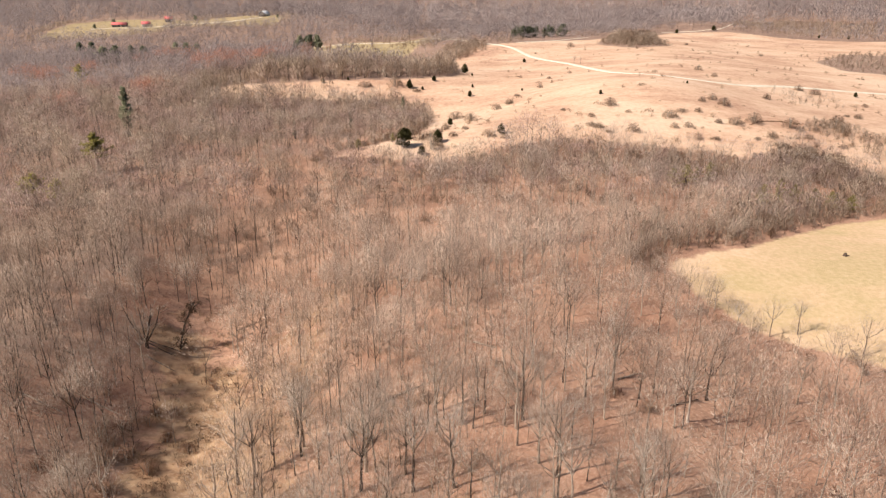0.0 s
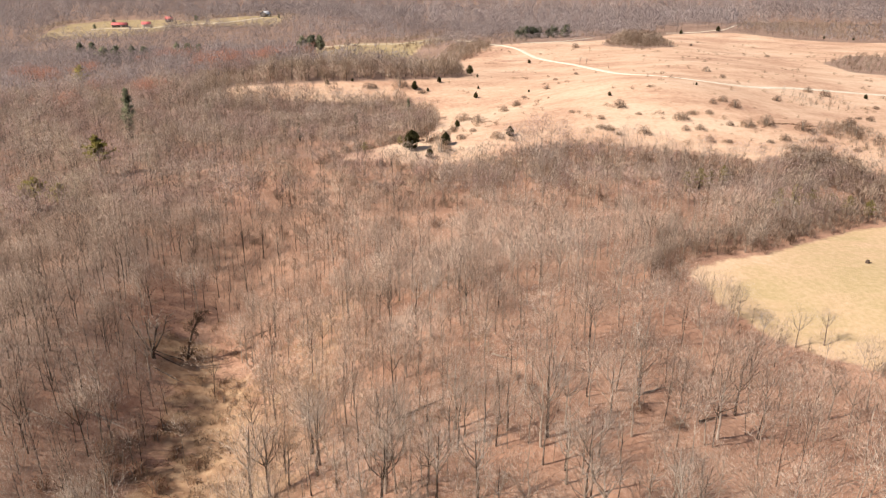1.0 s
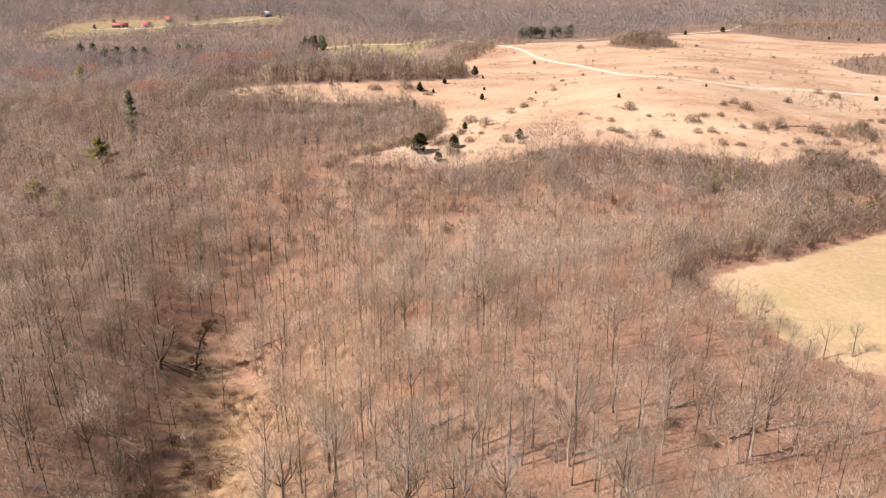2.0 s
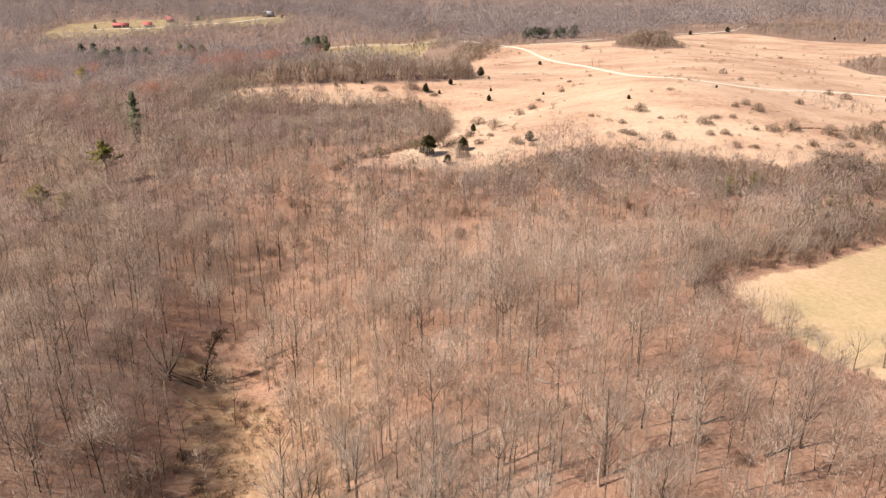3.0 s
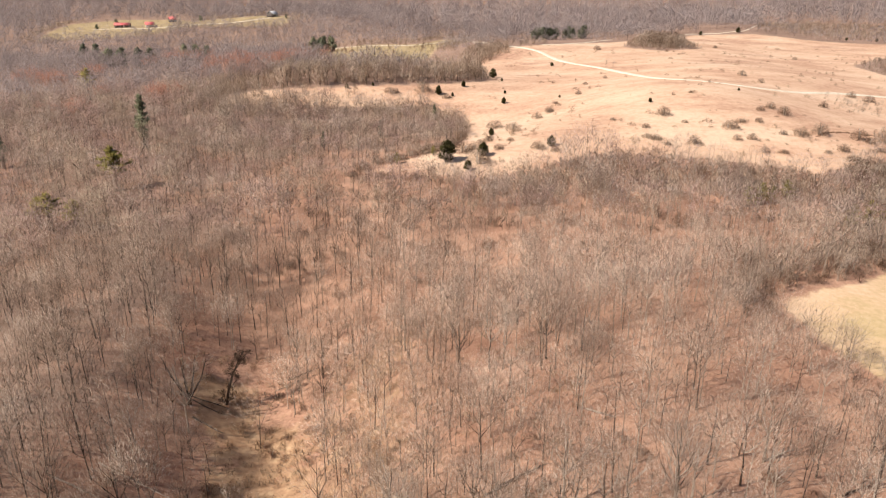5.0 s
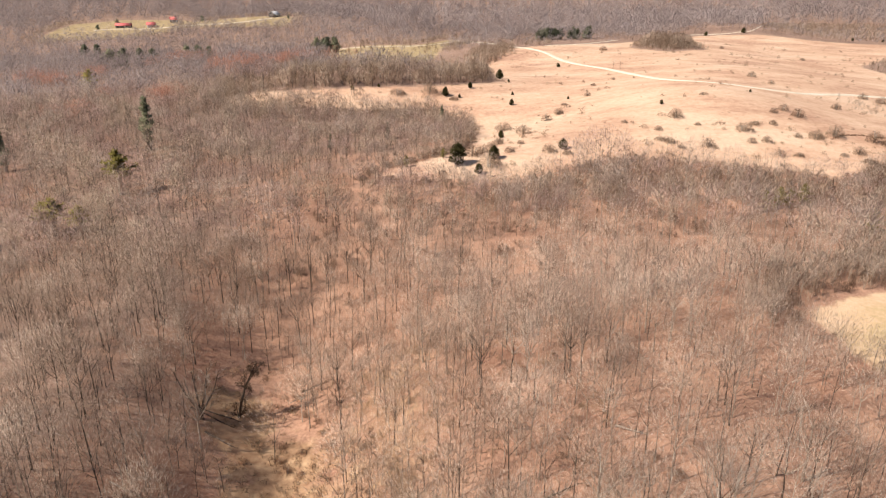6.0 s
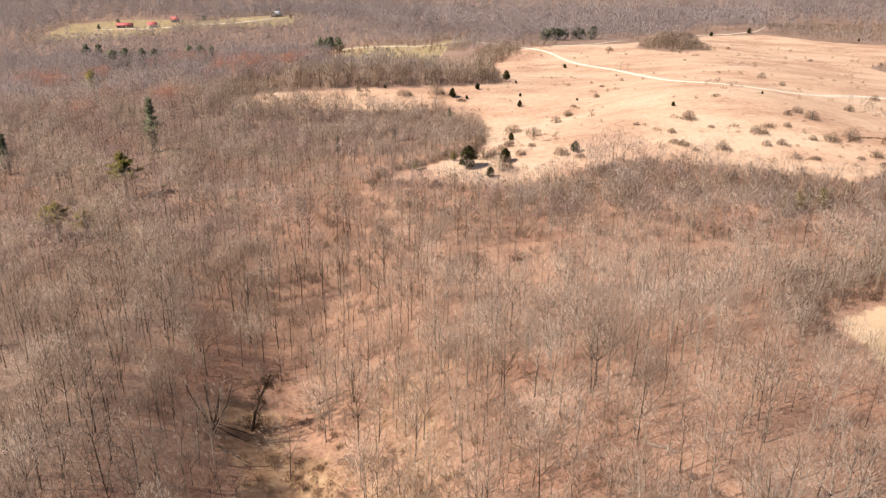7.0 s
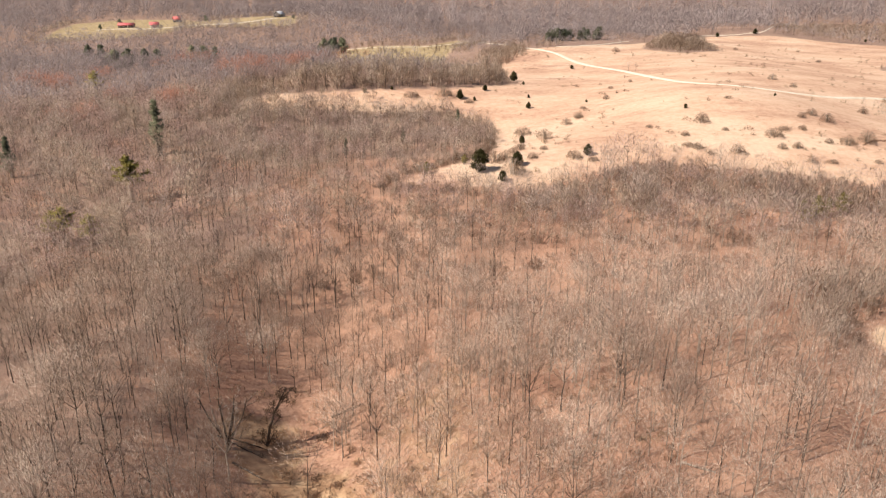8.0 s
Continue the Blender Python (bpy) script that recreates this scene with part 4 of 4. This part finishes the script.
kinds = [shrub_kind(700 + k, 0.5, 0.5 + 0.07 * k, stems=8, twigs=800, wide=0.014) for k in range(5)]
for x, y, wide in SHRUBS_WEST + SHRUBS_MIDDLE + SHRUBS_EAST + SHRUBS_TONGUE:
    ob = copy_thing(kinds[rng.randrange(5)], at(x, y, wide * 1.12, rng.uniform(0, 360)))
    tagged(ob, "leafless brown bush on pale dry grass" if wide < 4.5 else "wide leafless thicket on pale dry grass", group="bushes of the field")
discard(kinds)
kinds = [shrub_kind(740 + k, 0.5, 0.4 + 0.06 * k, BRUSH_RED, stems=18, twigs=320, wide=0.022) for k in range(4)]
RAVINE_BRUSH = ((34, 106, 4.0), (30.5, 110, 3.4), (-61, 113, 6.5), (-58, 108, 5.5), (-60, 103, 6.0), (-63, 118, 5.5), (-64, 98, 5.0), (-56, 126, 4.0), (-59, 121, 4.5), (-53, 117, 3.5), (-51, 139, 3.2), (-46, 143, 3.0), (-48, 152, 3.4), (-52, 158, 2.8), (-43, 148, 2.6), (-55, 96, 5.5),
                (-45, 138, 2.6), (-41, 141, 2.8), (-52, 104, 4.5), (-47, 112, 3.2), (-12, 101.5, 2.6), (11.5, 116, 3.4), (-66, 126, 3.6), (-70, 121, 3.0), (9, 118, 2.6))
for x, y, wide in RAVINE_BRUSH:
    for n in range(2 if -66 < x < -50 else 1):
        ob = copy_thing(kinds[rng.randrange(4)], at(x + 2.4 * n + rng.uniform(-1, 1), y + rng.uniform(-2, 2), wide * rng.uniform(0.7, 1.1), rng.uniform(0, 360)))
        tagged(ob, "reddish brown brush on a ravine's floor" if x < 0 else "dark brown brush on leaf litter", group="brush of the ravine")
discard(kinds)

# grove of saplings by the road
SAPLING_KINDS = [scaled(hazy_tree(800 + k, 17, 0.076, 0.1, 5.0, 5, 190, (1.2, 3.0), 0.14)) for k in range(4)]
rs = np.random.RandomState(5)
x, y = rs.uniform(164, 196, 30), rs.uniform(356, 384, 30)
joined("sapling_grove", SAPLING_KINDS, x, y, rs.uniform(2.0, 4.5, 30), 16, "thin grey-green saplings on dry grass", "saplings")

# scrub on the field's knoll and in its hollow
SCRUB_KINDS = [scaled(hazy_tree(820 + k, 17, 0.25, 0.02, 7.0, 3, 92, (3.5, 7), 0.5, 0.1)) for k in range(5)]
for name, patch, gap, high in (("scrub_knoll", KNOLL, 3.4, 9.0), ("scrub_copse", COPSE, 5.4, 3.6), ("scrub_strip", STRIP, 3.4, 3.8), ("scrub_grove", GROVE, 4.5, 1.7), ("scrub_slope", SCRUB_WEST, 3.0, 5.0), ("far_brush", BACK_BRUSH, 6.2, 4.5)):
    px, py = [p[0] for p in patch], [p[1] for p in patch]
    gx, gy = np.meshgrid(np.arange(min(px), max(px), gap), np.arange(min(py), max(py), gap))
    x, y = gx.ravel() + rs.uniform(-1.6, 1.6, gx.size), gy.ravel() + rs.uniform(-1.6, 1.6, gx.size)
    keep = depth_in(patch, x, y) + 2.5 * waves(x, y, 11, 61, 2) > 0
    x, y = x[keep], y[keep]
    joined(name, SCRUB_KINDS, x, y, rs.uniform(0.6, 1.15, len(x)) * np.clip(2.5 + 0.5 * depth_in(patch, x, y), 1.5, high), 20, "dense grey-brown scrub rising from a dry field", "scrub", BRUSH_MANY, round_off=0.3)

# low tufts and seedlings all over the field
tuft_kinds = []
for k in range(5):
    tuft_kinds.append((shrub(900 + k, 0.5, 0.6, 4, 0)[0][0], shrub(900 + k, 0.5, 0.6, 6, 34, 0.09)[1]))
x, y = rs.uniform(-60, 330, 9000), rs.uniform(250, 640, 9000)
thick = sum(np.exp(-((x - cx) ** 2 + (y - cy) ** 2) / (2 * r * r)) for cx, cy, r in ((103, 305, 12), (130, 302, 11), (150, 300, 12), (165, 300, 12), (0, 275, 12), (8, 325, 14), (-30, 405, 16), (20, 560, 22), (60, 292, 12), (25, 285, 10)))
keep = (grass_depth(x, y) > 1) & (away(ROAD, x, y) > 5) & (0.5 * waves(x, y, 45, 41, 3) + rs.uniform(-0.7, 0.7, len(x)) + 0.75 * thick > 0.62)
x, y = x[keep], y[keep]
joined("brush_tufts", tuft_kinds, x, y, rs.uniform(0.5, 1.9, len(x)) * rs.choice([0.9, 1.3, 2.0], len(x)), 17, "low dry brush and tufts across the field", "brush", TUFT, middle=0.15)
# scrub along the field's edge
x, y = scatter(-50, 160, 225, 310, 2.9, 6)
edge = grass_depth(x, y)
keep = (edge > -26) & (edge < 2) & ((x > -4) | (edge < -2)) & (x > -52 + rs.uniform(0, 45, len(x)))
x, y, edge = x[keep], y[keep], edge[keep]
joined("edge_scrub", SCRUB_KINDS, x, y, np.where(x > -4, np.clip(2.5 - 0.2 * edge, 2.0, 6.5), 2.6) * rs.uniform(0.6, 1.2, len(x)), 21, "brown scrub along the edge of a dry field", "scrub", BRUSH_MANY, pale=0.62, round_off=0.3)
# brushy fringe where the far woods meet open ground
x, y = scatter(-420, 60, 330, 860, 4.4, 26)
edge = grass_depth(x, y)
keep = (edge > -14) & (edge < 0) & in_sight(x, y) & ~((np.abs(x + 45) < 60) & (y > 475) & (y < 560))
x, y = x[keep], y[keep]
joined("wood_fringe", SCRUB_KINDS, x, y, np.where(y > 500, 4.0, np.where(y > 398, 9.5, 6.0)) * rs.uniform(0.6, 1.2, len(x)), 27, "grey-brown brush along the edge of far woods", "scrub", BRUSH_MANY, pale=0.5, round_off=0.3)
# a russet thicket, and the brushy edge of the woods above the meadow
x, y = scatter(112, 150, 240, 280, 2.8, 36)
keep = depth_in(CLUMP, x, y) + 1.5 * waves(x, y, 9, 65, 2) > 0
x, y = x[keep], y[keep]
joined("russet_thicket", SCRUB_KINDS, x, y, 5.5 * rs.uniform(0.6, 1.15, len(x)), 37, "dark reddish brown thicket at the edge of a field", "thicket", UNDERGROWTH, round_off=0.3)
x, y = scatter(45, 185, 160, 245, 2.8, 38)
edge = depth_in(MEADOW, x, y)
keep = (edge > -15) & (y > 160)
x, y, edge = x[keep], y[keep], edge[keep]
joined("meadow_fringe", SCRUB_KINDS, x, y, np.clip(2.0 - 0.4 * edge, 1.5, 7.5) * rs.uniform(0.6, 1.2, len(x)), 39, "grey-brown brush along the edge of a pale meadow", "scrub", BRUSH_MANY, pale=0.6, round_off=0.3)
# small trees and bushes on the narrow west end of the field
x, y = rs.uniform(-124, -56, 110), rs.uniform(383, 409, 110)
keep = rs.uniform(-124, -50, 110) > x
x, y = x[keep], y[keep]
joined("field_growth", SCRUB_KINDS, x, y, rs.uniform(1.5, 5.5, len(x)), 53, "small bare trees and bushes on dry grass", "scrub", BRUSH_MANY, pale=0.5, round_off=0.3)
# brush beneath the trees of the hillside
LOW_KINDS = [scaled(hazy_tree(860 + k, 17, 0.07, 0.02, 9.0, 2, 38, (5, 9), 0.85, 0.1)) for k in range(4)]
x, y = scatter(-260, 40, 170, 400, 5.6, 54)
keep = in_sight(x, y, 0.3) & (np.hypot(x + 15, y - 10) > 195) & (waves(x, y, 50, 67, 2) > -0.35)
x, y = x[keep], y[keep]
joined("hillside_brush", LOW_KINDS, x, y, rs.uniform(1.5, 4.0, len(x)), 55, "grey-brown brush beneath hillside trees", "brush", BRUSH_MANY, pale=0.45, round_off=0.3)
# dark thickets on the valley's floor
x, y = rs.uniform(-60, 95, 1100), rs.uniform(188, 256, 1100)
keep = (tree_room(x, y) > 0) & (waves(x, y, 22, 73, 2) > -0.05)
x, y = x[keep], y[keep]
joined("valley_brush", SCRUB_KINDS, x, y, rs.uniform(0.8, 2.8, len(x)), 74, "reddish brown thickets beneath open trees", "thicket", UNDERGROWTH, round_off=0.3)
# low brush on the slope below the lane
x, y = scatter(-96, 16, 452, 545, 4.0, 28)
joined("slope_brush", SCRUB_KINDS, x, y, np.interp(y, (450, 490, 512), (7, 5, 2)) * rs.uniform(0.6, 1.1, len(x)), 29, "grey-brown brush on a slope below a lane", "scrub", BRUSH_MANY, pale=0.6, round_off=0.3)
# bushes on the open slope under the lane
x, y = rs.uniform(-95, 5, 260), rs.uniform(514, 640, 260)
keep = (depth_in(LANE_CLEARING, x, y) > 1) & (away(ROAD, x, y) > 6) & (waves(x, y, 40, 63, 2) > -0.25)
x, y = x[keep], y[keep]
joined("lane_brush", SCRUB_KINDS, x, y, rs.uniform(1.2, 3.2, len(x)), 64, "brown bushes on a dry slope under a lane", "brush", UNDERGROWTH, round_off=0.3)
# undergrowth along wood edges and slopes
x, y = rs.uniform(-130, 160, 5200), rs.uniform(60, 280, 5200)
edge = np.maximum(grass_depth(x, y), depth_in(MEADOW, x, y))
keep = (edge < 0) & ((edge > -9) | (waves(x, y, 30, 43, 2) > 0.75)) & in_sight(x, y)
x, y = x[keep], y[keep]
joined("undergrowth", SCRUB_KINDS, x, y, rs.uniform(0.8, 2.6, len(x)), 18, "brown undergrowth beneath leafless trees", "undergrowth", UNDERGROWTH, middle=0.15, round_off=0.3)

# ---- fallen trunks and a vine-grown leaning tree in the ravine ----


def fallen_log(length, girth, seed):
    r = random.Random(seed)
    w = Wood()
    pts = [(length * (k / 5 - 0.5), r.uniform(-0.12, 0.12), girth * 0.8 + r.uniform(-0.03, 0.05)) for k in range(6)]
    w.add(*tube(pts, [girth * (1 - 0.11 * k) for k in range(6)], 6))
    stubs = []
    for _ in range(4):
        s, b = r.uniform(-0.1, 0.5) * length, Wood()
        stubs.append(b)
        b.add(*tube(((s, 0, girth), (s + r.uniform(0.2, 0.8), r.uniform(-0.7, 0.7), girth + r.uniform(0.4, 1.1))), (girth * 0.35, girth * 0.08), 4))
    root = tagged(new("fallen_log"), category="log", group="fallen trunks")
    part("trunk", w.arrays(), BARK, root)
    for b in stubs:
        part("broken_branch", b.arrays(), BARK, root)
    return root


LOGS = ((-65, 149.5, 9, -6), (-64, 151, 8, 3), (-50, 160, 10, 24), (-47, 163, 7, 20), (-67, 122, 13, -10), (-73, 116, 9, -8), (-62, 144, 7, -12), (-6, 113.5, 9, 22), (-9, 111.5, 6, 24), (42, 111, 7, 30), (34, 118, 6, 32), (8, 126, 5, -30))
for n, (x, y, length, turn) in enumerate(LOGS):
    log = fallen_log(length, 0.16 + 0.02 * (n % 4), 50 + n)
    dz = float(ground(x + 2 * math.cos(radians(turn)), y + 2 * math.sin(radians(turn))) - ground(x - 2 * math.cos(radians(turn)), y - 2 * math.sin(radians(turn)))) / 4
    log.matrix_world = pose(x, y, float(ground(x, y)), 0, -math.degrees(math.atan(dz)), turn)
    tagged(log, "fallen grey-brown trunk lying on leaf litter")


def spreading_tree(x, y):
    """A broad tree whose stems part low on the trunk and arch outwards."""
    root = tagged(new("spreading_tree"), "broad many-stemmed bare tree in a ravine", "tree")
    r, butt, spray = random.Random(911), Wood(), Wood()
    butt.add(*tube(((0, 0, -0.4), (0, 0.05, 0.8), (0.05, 0, 1.7)), (0.5, 0.4, 0.3), 7))
    part("trunk", butt.arrays(), BARK_DARK, root)
    for k in range(6):
        a = 1.05 * k + r.uniform(-0.3, 0.3)
        out = Vector((math.cos(a), 0.8 * math.sin(a), 0)) * r.uniform(2.6, 4.4)
        way = [Vector((0, 0, 1.2)), out * 0.3 + Vector((0, 0, 3.2)), out * 0.7 + Vector((0, 0, 6.2)), out + Vector((0, 0, r.uniform(8.5, 10.5)))]
        stem = Wood()
        stem.add(*tube(way, (0.26, 0.2, 0.14, 0.04), 5))
        tips = []
        for _ in range(8):
            s = r.uniform(1.2, 2.95)
            p = way[int(s)].lerp(way[int(s) + 1], s - int(s))
            tip = p + (random_way(r, 0.5) + out.normalized() * 0.3).normalized() * r.uniform(1.2, 2.8)
            stem.add(*tube((p, tip), (0.06, 0.015), 3))
            tips.append((p, tip))
        part("stem", stem.arrays(), BARK_DARK if k % 2 else BARK, root)
        for _ in range(170):
            p, tip = r.choice(tips)
            q = p.lerp(tip, r.uniform(0.3, 1.0))
            spray.sliver(q, q + (random_way(r, 0.4) + (tip - p).normalized() * 0.7).normalized() * r.uniform(0.6, 1.5), 0.028, r)
    tagged(part("crown", spray.arrays(), TWIG, root, "fine bare grey-brown twigs", puff=7.0), kind="stuff")
    root.matrix_world = at(x, y)


spreading_tree(-66.5, 148)


def eroded_bank(line):
    """The ragged raw edge of a slip in the turf."""
    r, verts, tris = random.Random(3), [], []
    for k in range(110):
        f = k / 109 * (len(line) - 1)
        i = min(int(f), len(line) - 2)
        x, y = (line[i][j] + (line[i + 1][j] - line[i][j]) * (f - i) for j in (0, 1))
        y += r.uniform(-0.5, 0.5)
        z, high = float(ground(x, y)), r.choice([0.05, 0.2, 0.45, 0.6]) * (1 - abs(k / 54.5 - 1) ** 3)
        verts += [(x, y - 0.3, z - 0.4), (x, y - 0.4 + r.uniform(-0.2, 0.1), z + high * 0.6), (x, y, z + high), (x, y + 1.0, z - 0.1)]
        if k:
            for j in range(3):
                a = 4 * k + j
                tris += [(a - 4, a, a + 1), (a - 4, a + 1, a - 3)]
    ob = new("eroded_bank", mesh_of("eroded_bank", verts, tris, RAW_SOIL))
    tagged(ob, "dark raw earth bank across a dry field", "bank", kind="structure")


eroded_bank(SLIP)


def vine_tree(x, y):
    root = tagged(new("vine_covered_tree"), "dark leaning tree overgrown with vines in a ravine", "tree")
    r = random.Random(77)
    axis = [Vector((0, 0, -0.4)), Vector((0.7, 0.2, 3)), Vector((1.6, 0.5, 6)), Vector((3.0, 0.8, 9)), Vector((4.2, 1.2, 11.5))]
    w, leaves = Wood(), Wood()
    w.add(*tube(axis, (0.3, 0.26, 0.2, 0.14, 0.05), 6))
    clumps = [(r.uniform(0.2, 3.99), Vector((r.uniform(-1.3, 1.3), r.uniform(-0.8, 0.8), r.uniform(-0.6, 0.6))), r.uniform(0.2, 0.5)) for _ in range(34)]
    for s, off, _ in clumps:
        w.add(*tube((axis[int(s)], axis[int(s)].lerp(axis[int(s) + 1], s - int(s)) + off), (0.08, 0.03), 4))
    for _ in range(1500):
        s, off, loose = r.choice(clumps)
        p = axis[int(s)].lerp(axis[int(s) + 1], s - int(s)) + off + Vector((r.gauss(0, loose), r.gauss(0, loose), r.gauss(0, loose)))
        leaves.sliver(p, p + random_way(r, -0.3) * r.uniform(0.2, 0.5), 0.17, r)
    part("trunk", w.arrays(), BARK_DARK, root)
    part("vines", leaves.arrays(), IVY, root)
    root.matrix_world = at(x, y)


vine_tree(-61, 153)



def stump(x, y):
    w = Wood()
    w.add(*tube(((0, 0, -0.2), (0.05, 0, 0.35), (0.1, 0.05, 0.75)), (0.55, 0.42, 0.3), 8))
    w.add(*tube(((0.3, 0, 0.1), (0.9, -0.3, 0.25)), (0.2, 0.06), 5))
    ob = new("stump", mesh_of("stump", *w.arrays(), BARK_DARK))
    ob.matrix_world = at(x, y, 1.1)
    tagged(ob, "dark weathered stump in a pale meadow", "stump")


stump(103, 177)

# brown and tan tufts on the ravine's floor
x, y = rs.uniform(-75, -28, 1500), rs.uniform(62, 172, 1500)
keep = (away(STREAM, x, y) + rs.uniform(-3, 6, 1500) < 11) & (rs.uniform(0, 1, 1500) + 0.4 * waves(x, y, 16, 47, 2) > 0.3)
x, y = x[keep], y[keep]
joined("ravine_tufts", tuft_kinds, x, y, rs.uniform(0.7, 2.4, len(x)), 48, "brown and tan brush on a ravine's floor", "brush", TUFT, pale=0.35, middle=0.15)
x, y = rs.uniform(-52, 6, 1500), rs.uniform(72, 178, 1500)
keep = (tree_room(x, y) > 0) & (waves(x, y, 18, 81, 2) + rs.uniform(-0.5, 0.5, 1500) > -0.1)
x, y = x[keep], y[keep]
joined("bank_tufts", tuft_kinds, x, y, rs.uniform(0.8, 2.2, len(x)), 82, "olive-brown low brush on a wooded bank", "brush", TUFT, pale=0.55, middle=0.15)
# trees about the farm yard
x, y = rs.uniform(-370, -170, 90), rs.uniform(735, 850, 90)
keep = (grass_depth(x, y) > 2) & (away(DRIVE, x, y) > 6)
for hx, hy in ((-328, 783), (-299, 777), (-300, 846), (-183, 794)):
    keep &= (np.abs(x - hx) > 13) | (y > hy + 8) | (y < hy - 45)
x, y = x[keep], y[keep]
joined("yard_trees", FAR_KINDS, x, y, rs.uniform(5, 9, len(x)), 49, "bare trees scattered about a farm yard", "trees", TWIG_GREY_HAZE, pale=0.4)

# ---- farmhouses on the far ridge ----


def box(x0, x1, y0, y1, z0, z1):
    v = [(x, y, z) for z in (z0, z1) for y in (y0, y1) for x in (x0, x1)]
    quads = ((0, 2, 3, 1), (4, 5, 7, 6), (0, 1, 5, 4), (2, 6, 7, 3), (0, 4, 6, 2), (1, 3, 7, 5))
    return v, [t for a, b, c, d in quads for t in ((a, b, c), (a, c, d))]


def house(x, y, wide, deep, wall, pitch, turn, wall_material, roof_material, label, porch=False, chimney=False):
    """A gabled house; the ridge runs along its width."""
    root = tagged(new("house"), label, "house", group="farm buildings")
    w = Wood()
    w.add(*box(-wide / 2, wide / 2, -deep / 2, deep / 2, -1.0, wall))
    for s in (-1, 1):
        gx = s * (wide / 2 - 0.02)
        v = [(gx, -deep / 2, wall), (gx, deep / 2, wall), (gx, 0, wall + pitch), (gx - s * 0.2, -deep / 2, wall), (gx - s * 0.2, deep / 2, wall), (gx - s * 0.2, 0, wall + pitch)]
        w.add(v, ((0, 1, 2), (3, 5, 4), (0, 2, 5), (0, 5, 3), (1, 4, 5), (1, 5, 2)))
    part("wall", w.arrays(), wall_material, root)
    roof = Wood()
    for s in (-1, 1):
        o, e = 0.6, wide / 2 + 0.5
        run = deep / 2 + o
        drop = pitch * run / (deep / 2)
        v = [(-e, 0, wall + pitch + 0.05), (e, 0, wall + pitch + 0.05), (e, s * run, wall + pitch - drop + 0.05), (-e, s * run, wall + pitch - drop + 0.05)]
        v += [(a, b, c + 0.18) for a, b, c in v]
        roof.add(v, [t for a, b, c, d in ((0, 1, 2, 3), (4, 7, 6, 5), (0, 4, 5, 1), (2, 6, 7, 3), (0, 3, 7, 4), (1, 5, 6, 2)) for t in ((a, b, c), (a, c, d))])
    roof_ob = part("roof", roof.arrays(), roof_material, root)
    count = max(2, int(wide / 3.2))
    for k in range(count):
        cx = wide * ((k + 0.5) / count - 0.5)
        if k == count // 2:
            d = Wood()
            d.add(*box(cx - 0.5, cx + 0.5, -deep / 2 - 0.05, -deep / 2 + 0.02, 0.1, 2.15))
            part("door", d.arrays(), TRIM, root)
            continue
        f, g = Wood(), Wood()
        f.add(*box(cx - 0.62, cx + 0.62, -deep / 2 - 0.06, -deep / 2 + 0.02, 0.9, 2.2))
        g.add(*box(cx - 0.5, cx + 0.5, -deep / 2 - 0.07, -deep / 2 - 0.01, 1.0, 2.1))
        win = part("window", f.arrays(), TRIM, root)
        part("pane", g.arrays(), PANE, win)
    if chimney:
        c = Wood()
        c.add(*box(wide * 0.2, wide * 0.2 + 0.9, -0.45, 0.45, wall + pitch - 0.6, wall + pitch + 1.2))
        part("chimney", c.arrays(), DARK_SIDING, roof_ob)
    if porch:
        for k in range(4):
            c = Wood()
            c.add(*box(-wide / 2 + 0.3 + k * (wide - 0.75) / 3, -wide / 2 + 0.45 + k * (wide - 0.75) / 3, -deep / 2 - 2.0, -deep / 2 - 1.85, -0.8, wall - 0.35))
            part("porch_post", c.arrays(), TRIM, root)
        p = Wood()
        p.add(*box(-wide / 2, wide / 2, -deep / 2 - 2.2, -deep / 2 - 0.02, wall - 0.35, wall - 0.18))
        part("porch_roof", p.arrays(), roof_material, root)
    root.matrix_world = pose(x, y, float(ground(x, y)) + 0.3, 0, 0, turn)


house(-328, 783, 14, 6.5, 2.2, 1.8, 8, DARK_SIDING, RED_METAL, "long low farm building with red metal roof")
house(-299, 777, 8, 6, 2.3, 1.9, 20, SIDING, RED_METAL, "pale farmhouse with red metal roof", porch=True)
house(-300, 846, 7, 6.5, 3.0, 2.2, 30, DARK_SIDING, RED_METAL, "dark farmhouse with red metal roof", chimney=True)
house(-183, 794, 8.5, 7, 2.5, 2.3, 70, DARK_SIDING, GREY_ROOF, "dark house with pale grey roof on a grassy ridge", porch=True)
